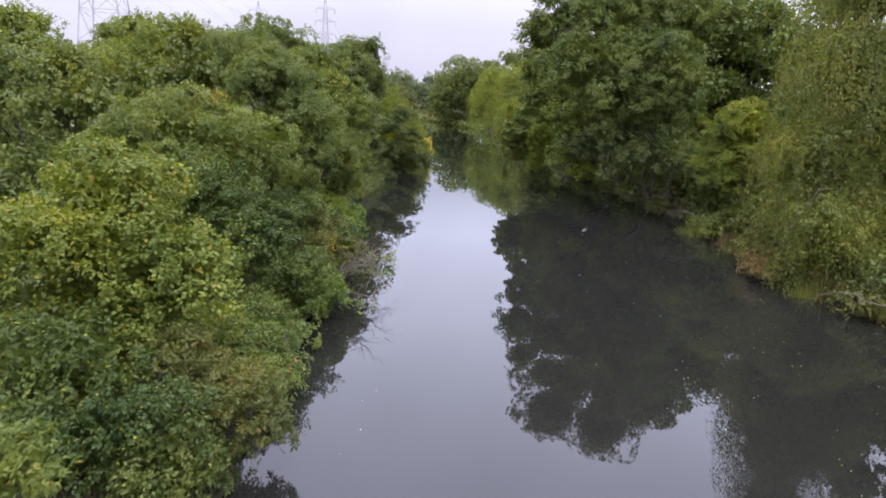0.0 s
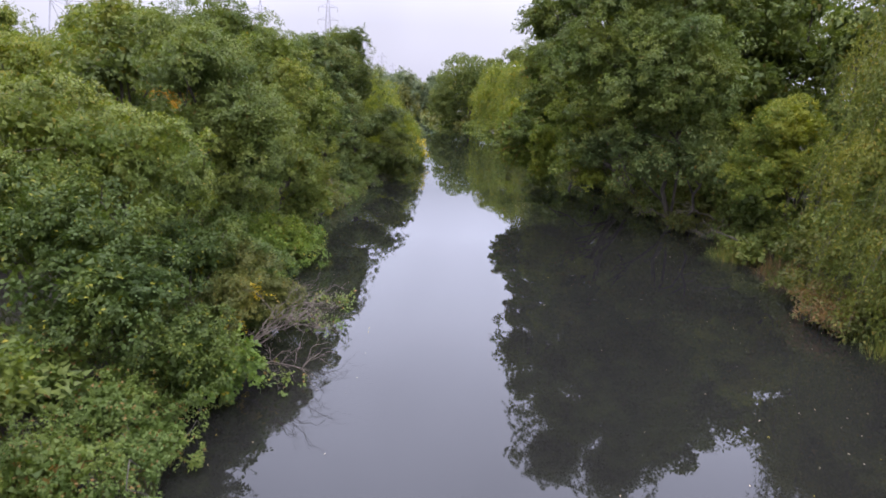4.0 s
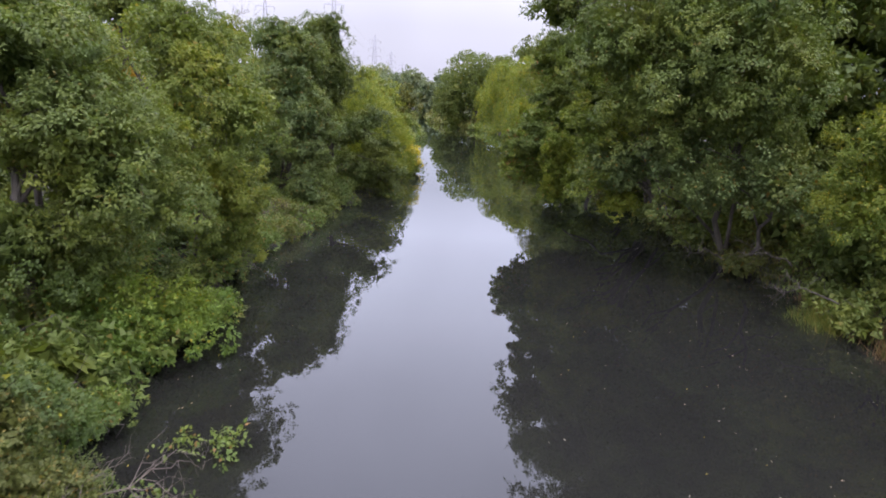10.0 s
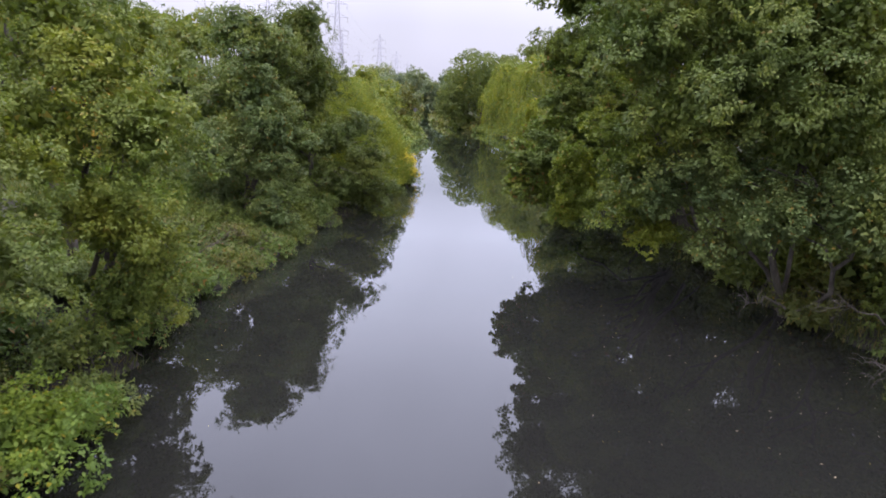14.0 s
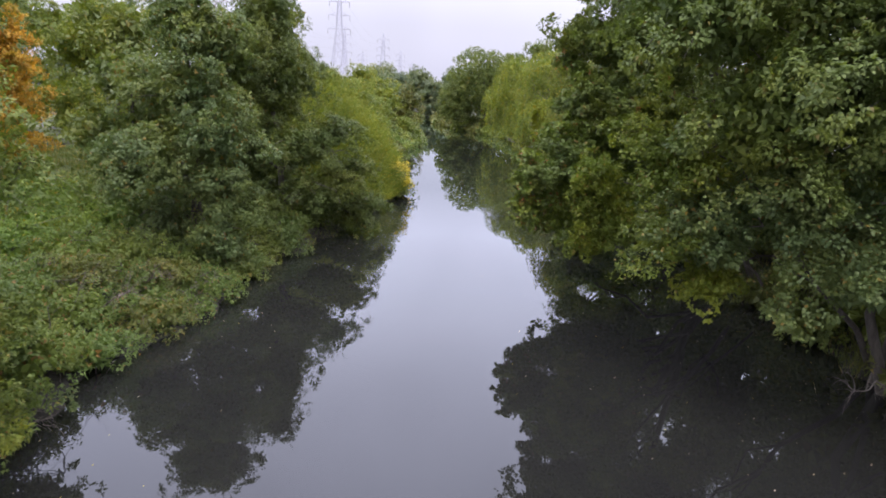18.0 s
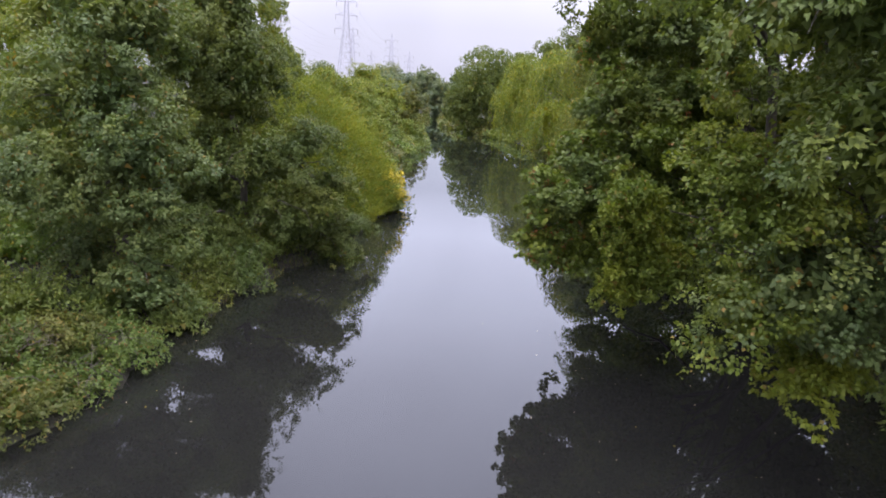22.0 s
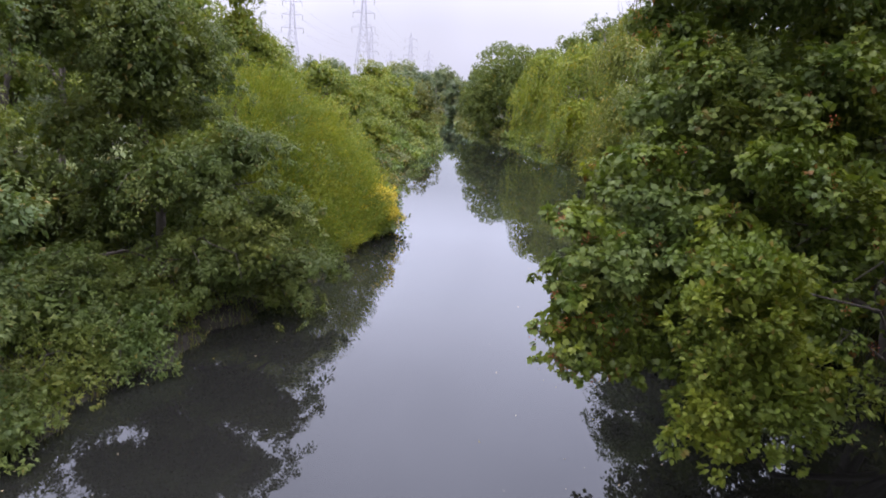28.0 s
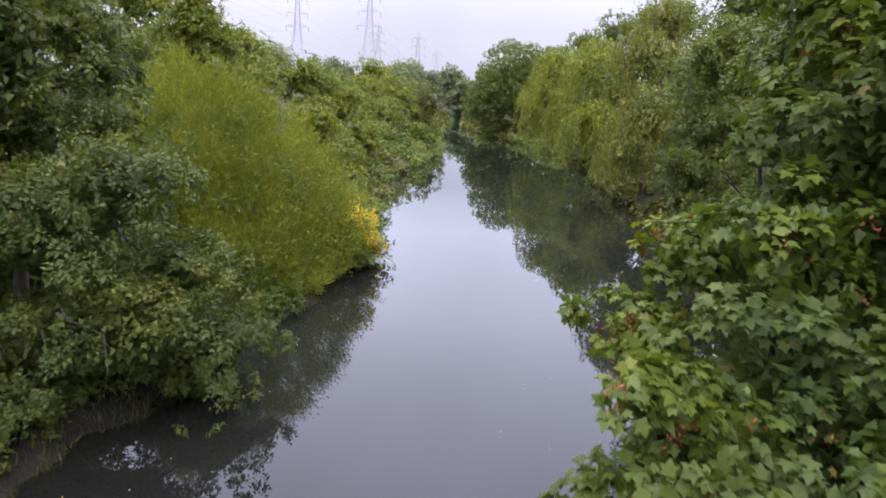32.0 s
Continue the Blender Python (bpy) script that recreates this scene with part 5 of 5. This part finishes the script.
def half_width(z):
    return float(np.interp(z, [0, 20, 33, 45, 50], [4.4, 2.7, 1.35, 0.75, 0.12]))


ARMS = ((33.0, 5.4), (39.2, 5.0), (45.2, 4.7))


def pylon(at, turn, size=1.0):
    t = thing("electricity_pylon", (0, 0, 0), "grey lattice steel electricity pylon with three crossarms", "pylon", "pylons of the power line")
    corner = [(-1, -1), (1, -1), (1, 1), (-1, 1)]
    levels = [0, 7, 13, 18, 22.5, 26.5, 30, 33, 36, 39.2, 42, 45.2, 50]
    for sx, sy in corner:
        child("leg", mesh_from("leg", *tube([(sx * half_width(a), sy * half_width(a), a) for a in levels], np.full(len(levels), 0.11), 4), STEEL), t)
    for f in range(4):
        (ax, ay), (cx, cy) = corner[f], corner[(f + 1) % 4]
        parts = []
        for lo, hi in zip(levels, levels[1:]):
            u, v = half_width(lo), half_width(hi)
            parts += [bar((ax * u, ay * u, lo), (cx * v, cy * v, hi), 0.05), bar((cx * u, cy * u, lo), (ax * v, ay * v, hi), 0.05), bar((ax * v, ay * v, hi), (cx * v, cy * v, hi), 0.05)]
        tagged(child("bracing", mesh_from("bracing", *join_tubes(parts), STEEL), t), kind="stuff")
    for z, r in ARMS:
        for s in (-1, 1):
            w = half_width(z)
            parts = [bar((s * w, -w, z), (s * r, 0, z), 0.08), bar((s * w, w, z), (s * r, 0, z), 0.08), bar((s * w, 0, z + 1.5), (s * r, 0, z), 0.07)]
            for q in (0.3, 0.55, 0.8):
                x = w + (r - w) * q
                parts += [bar((s * x, -w * (1 - q), z), (s * x, w * (1 - q), z), 0.04), bar((s * x, 0, z), (s * x, 0, z + 1.5 * (1 - q)), 0.04)]
            arm = child("crossarm", mesh_from("crossarm", *join_tubes(parts), STEEL), t)
            zz = np.linspace(z, z - 2.3, 24)
            child("insulator", mesh_from("insulator", *tube([(s * r, 0, q) for q in zz], [0.13 if i % 2 else 0.07 for i in range(24)], 8), CERAMIC), arm)
    t.matrix_basis = pose(at[0], at[1], 1.0, 0, 0, turn) @ Matrix.Scale(size, 4)
    return t


LINES = [[(-26.0, -110.0, 0.8), (-40.3, 77.3, 0.723), (-92.1, 320.0, 0.911), (-87.1, 470.0, 0.916), (-112.1, 690.0, 0.891)], [(-58.1, 313.0, 0.944), (-65.1, 506.0, 0.937), (-72.1, 686.0, 0.931), (-80.1, 900.0, 0.923)]]
for line in LINES:
    for i, p in enumerate(line):
        a, c = line[max(0, i - 1)], line[min(len(line) - 1, i + 1)]
        pylon(p, math.degrees(math.atan2(c[1] - a[1], c[0] - a[0])) - 90, p[2])
    for i in range(len(line) - 1):
        a, c = np.array(line[i][:2]), np.array(line[i + 1][:2])
        s0, s1 = line[i][2], line[i + 1][2]
        d = (c - a) / np.linalg.norm(c - a)
        side = np.array([d[1], -d[0]])
        span = thing("power_line", (*((a + c) / 2), 35.0), "thin overhead power lines slung between pylons", "power line", "spans of the power line")
        for z, r in ARMS:
            for s in (-1, 1):
                q = np.linspace(0, 1, 25)[:, None]
                size = s0 + (s1 - s0) * q
                xy = a + (c - a) * q + side * r * s * size
                zz = 1.0 + (z - 2.3) * size - 4 * 5.0 * q * (1 - q)
                child("wire", mesh_from("wire", *tube(np.concatenate([xy, zz], 1), np.full(25, 0.028), 4), STEEL), span)


# ---------------------------------------------------------------- dead wood, drift and floating leaves
def deadwood(name, seed, root, reach, label, mats=None, n=9, radius=0.03, category="branch"):
    """A bare branch: a main stem with forking side twigs."""
    rng = np.random.default_rng(seed)
    root, reach = np.array(root, float), np.array(reach, float)
    t = thing(name, root, label, category)
    stem = bent(rng, root, root + reach, 9, 0.08)
    child("stem", mesh_from("stem", *tube(stem, radius * np.linspace(1, 0.2, 9), 7), mats or DEAD), t)
    ln = np.linalg.norm(reach)
    for _ in range(n):
        a = stem[int(rng.integers(2, 8))]
        d = unit(reach / ln + rng.normal(size=3) * 0.55)
        path = bent(rng, a, a + d * ln * rng.uniform(0.25, 0.55), 6, 0.12)
        parts = [tube(path, radius * 0.4 * np.linspace(1, 0.2, 6), 5)]
        for _ in range(4):
            s = path[int(rng.integers(1, 6))]
            q = unit(d + rng.normal(size=3) * 0.6)
            parts.append(tube(bent(rng, s, s + q * ln * rng.uniform(0.1, 0.28), 4, 0.1), radius * 0.17 * np.linspace(1, 0.3, 4), 4))
        child("twig", mesh_from("twig", *join_tubes(parts), mats or DEAD), t)
    return t


for seed, root, reach, n in ((800, (-3.7, 17.7, 0.2), (1.6, 0.5, 1.05), 13), (801, (-3.5, 18.4, 0.2), (1.7, 0.9, 0.75), 13), (802, (-3.3, 17.5, 0.1), (1.6, -0.1, 0.2), 12), (803, (-3.3, 19.2, 0.1), (1.6, 0.9, 0.1), 11), (812, (-3.4, 18.9, 0.3), (1.4, 1.5, 0.5), 12)):
    deadwood("dead_branch", seed, root, reach, "bare grey dead branch leaning over the water", n=n, radius=0.022)
deadwood("dead_branch", 804, (-5.6, 38.6, 0.6), (1.1, 0.4, -0.45), "pale fallen branch sticking out of the brambles", n=6, radius=0.022)
deadwood("dead_branch", 805, (-6.3, 37.0, 0.8), (1.3, 0.2, 0.5), "pale bare twigs among the brambles", n=8, radius=0.02)
deadwood("dead_branch", 839, (-6.4, 39.2, 0.6), (1.3, -0.3, 0.6), "pale bare twigs among the brambles", n=8, radius=0.016)
deadwood("dead_branch", 840, (-7.2, 37.4, 0.8), (1.0, -0.6, 0.7), "pale bare twigs among the brambles", n=8, radius=0.016)
deadwood("dead_branch", 841, (-5.5, 40.2, 0.45), (1.3, 0.0, 0.1), "pale dead stem poking out over the water", n=5, radius=0.02)
deadwood("dead_branch", 806, (-6.0, 32.2, 0.3), (1.3, 0.7, -0.15), "bare twigs at the water's edge", n=9, radius=0.02)
deadwood("dead_branch", 807, (13.5, 33.4, 1.2), (-1.6, 0.6, 0.1), "bare branch reaching from the bank over the water", BARK, n=7)
deadwood("dead_branch", 808, (13.1, 30.0, 1.0), (-1.3, 0.9, -0.1), "bare branch trailing from the bank", BARK, n=7)
deadwood("fallen_branch", 809, (13.1, 16.8, 1.0), (-2.0, 1.0, -0.34), "pale curved branch lying in the shallows", n=2, radius=0.02)
deadwood("dead_branch", 810, (11.9, 35.2, 0.9), (-1.5, -0.6, 0.15), "low bare branch beside the alder stems", BARK, n=5)
deadwood("bare_treetop", 811, (18.6, 118.0, 10.5), (0.4, 0.3, 7.0), "leafless tree top standing above the willows", BARK, n=12, radius=0.12, category="tree")

rng_f = np.random.default_rng(820)
fn = 900
fy = rng_f.uniform(6, 75, fn)
fl = rng_f.random(fn) ** 0.6
fx = np.where(rng_f.random(fn) < 0.85, right_edge(fy) - 0.5 - (1 - fl) * 9.5, left_edge(fy) + 0.4 + (1 - fl) * 3.0)
fP = np.stack([fx, fy, np.full(fn, 0.006)], 1)
fT = np.concatenate([rng_f.normal(size=(fn, 2)), np.zeros((fn, 1))], 1)
fL = rng_f.uniform(0.014, 0.045, fn)
LEAF_FLOAT = leaf_mat("leaf_floating_pale", (0.30, 0.28, 0.20), (0.62, 0.60, 0.50), (0.5, 0.42, 0.08), 0.25)
drift = new("floating_leaves", leaves("floating_leaves", fP, fT, np.tile(np.array([[0, 0, 1.0]]), (fn, 1)), fL, fL * 0.6, OVAL, LEAF_FLOAT))
tagged(drift, "pale fallen leaves and flecks floating on the river", "floating leaves", kind="stuff")


# turned and dry growth
crown("turned_leaves", np.random.default_rng(834), [(-3.4, 18.8, 1.5, 0.28, 0.28, 0.25), (-3.6, 18.3, 1.0, 0.2, 0.2, 0.2)], 0.06, LEAF_YELLOW, bpy.data.objects["blackthorn_bush"], cover=0.7, tuft=0.2, core=False, label="sprig of yellowed leaves")
thicket("dry_bramble", 835, [(12.5, 22.6, 0.45, 0.8, 1.0, 0.45), (13.0, 24.0, 0.5, 0.8, 1.0, 0.5)], 0.07, LEAF_BROWN, "russet dying brambles at the foot of the birch", tuft=0.22, cover=0.9, subs=10, stems=9)
deadwood("bare_sapling", 836, (-8.4, 16.4, 1.0), (0.1, 0.1, 3.6), "thin pale bare sapling among the bushes", n=3, radius=0.03, category="tree")
deadwood("bare_treetop", 837, (-30.2, 100.0, 6.0), (0.5, 0.4, 9.0), "pale leafless tree top beyond the bank trees", n=16, radius=0.13, category="tree")
deadwood("bare_treetop", 838, (-28.2, 102.0, 6.0), (-0.4, 0.2, 7.5), "pale leafless tree top beyond the bank trees", n=14, radius=0.11, category="tree")


# leafy twigs that trail on the water
for seed, lobes in ((830, [(-2.3, 22.2, 0.2, 0.7, 0.6, 0.16), (-1.9, 22.4, 0.16, 0.5, 0.45, 0.12)]), (832, [(-2.3, 20.6, 0.2, 0.6, 0.55, 0.15), (-1.9, 20.5, 0.15, 0.45, 0.5, 0.12)]), (833, [(-2.3, 17.2, 0.14, 0.5, 0.4, 0.12)])):
    thicket("drooping_branch", seed, lobes, 0.10, LEAF_BRAMBLE, "leafy branch trailing on the water", "branch", tuft=0.2, cover=0.6, subs=9, core=False, low=0.05, shape=KITE)
thicket("drooping_branch", 831, [(-4.7, 38.9, 0.2, 0.55, 0.5, 0.18)], 0.085, LEAF_BRAMBLE, "leafy branch trailing on the water", "branch", tuft=0.2, cover=0.6, subs=8, core=False, low=0.05, shape=KITE)


# ---------------------------------------------------------------- grass
meadow = new("meadow", grid_sheet("meadow", np.arange(-60, -10.5, 1.0), np.arange(43, 110, 1.0), lambda X, Y: ground_height(X, Y) + 0.03, GRASS))
tagged(meadow, "rough yellowish grass clearing behind the river bank", "meadow", kind="structure")


def grass(name, seed, n, place, h, mat, label):
    """Blades over a patch."""
    rng = np.random.default_rng(seed)
    x, y = place(rng, n)
    P = np.stack([x, y, ground_height(x, y) - 0.02], 1)
    T = np.array([0, 0, 1.0]) + rng.normal(size=(n, 3)) * 0.3
    L = h * rng.uniform(0.5, 1.3, n)
    g = new(name, leaves(name, P, T, rng.normal(size=(n, 3)), L, np.full(n, 0.02) + L * 0.05, TRI, mat))
    return tagged(g, label, "grass", kind="stuff")


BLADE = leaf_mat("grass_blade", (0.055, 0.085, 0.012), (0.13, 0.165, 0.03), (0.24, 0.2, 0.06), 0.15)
grass("meadow_grass", 840, 26000, lambda r, n: (r.uniform(-34, -12, n), r.uniform(44, 66, n)), 0.4, BLADE, "sunlit rough grass in the clearing behind the bank")
grass("bank_sedge", 841, 1500, lambda r, n: (13.0 + r.normal(size=n) * 0.35, 31.0 + r.normal(size=n) * 0.5), 0.8, BLADE, "tuft of green sedge at the water's edge")
grass("bank_sedge", 845, 1200, lambda r, n: (13.0 + r.normal(size=n) * 0.3, 21.2 + r.normal(size=n) * 0.5), 0.8, BLADE, "tuft of green sedge at the water's edge")
grass("dry_grass", 842, 5000, lambda r, n: (12.9 + r.random(n) * 1.6, r.uniform(18, 34, n)), 0.45, LEAF_BROWN, "dry brown grass on the bank under the trees")
# grass blades at about half the meadow's tone, the bank's shade painted in
SOD_SHADED = leaf_mat("bank_grass_shaded", (0.028, 0.046, 0.008), (0.085, 0.105, 0.022), (0.16, 0.13, 0.05), 0.12)


def left_bank_strip(r, n):
    y = r.uniform(4, 62, n)
    y = np.where((y > 31) & (y < 43), y - 27, y)
    return left_edge(y) - 6.5 * r.random(n) ** 1.4 + 0.02, y


def right_bank_strip(r, n):
    y = r.uniform(14, 62, n)
    return right_edge(y) + 4.0 * r.random(n) ** 1.4 - 0.02, y


grass("bank_grass", 843, 30000, left_bank_strip, 0.24, SOD_SHADED, "rough green grass beneath the bushes, darkened in colour for shade")
grass("bank_grass", 844, 22000, right_bank_strip, 0.34, SOD_SHADED, "rough grass on the bank under the alders, shade put into its colour")
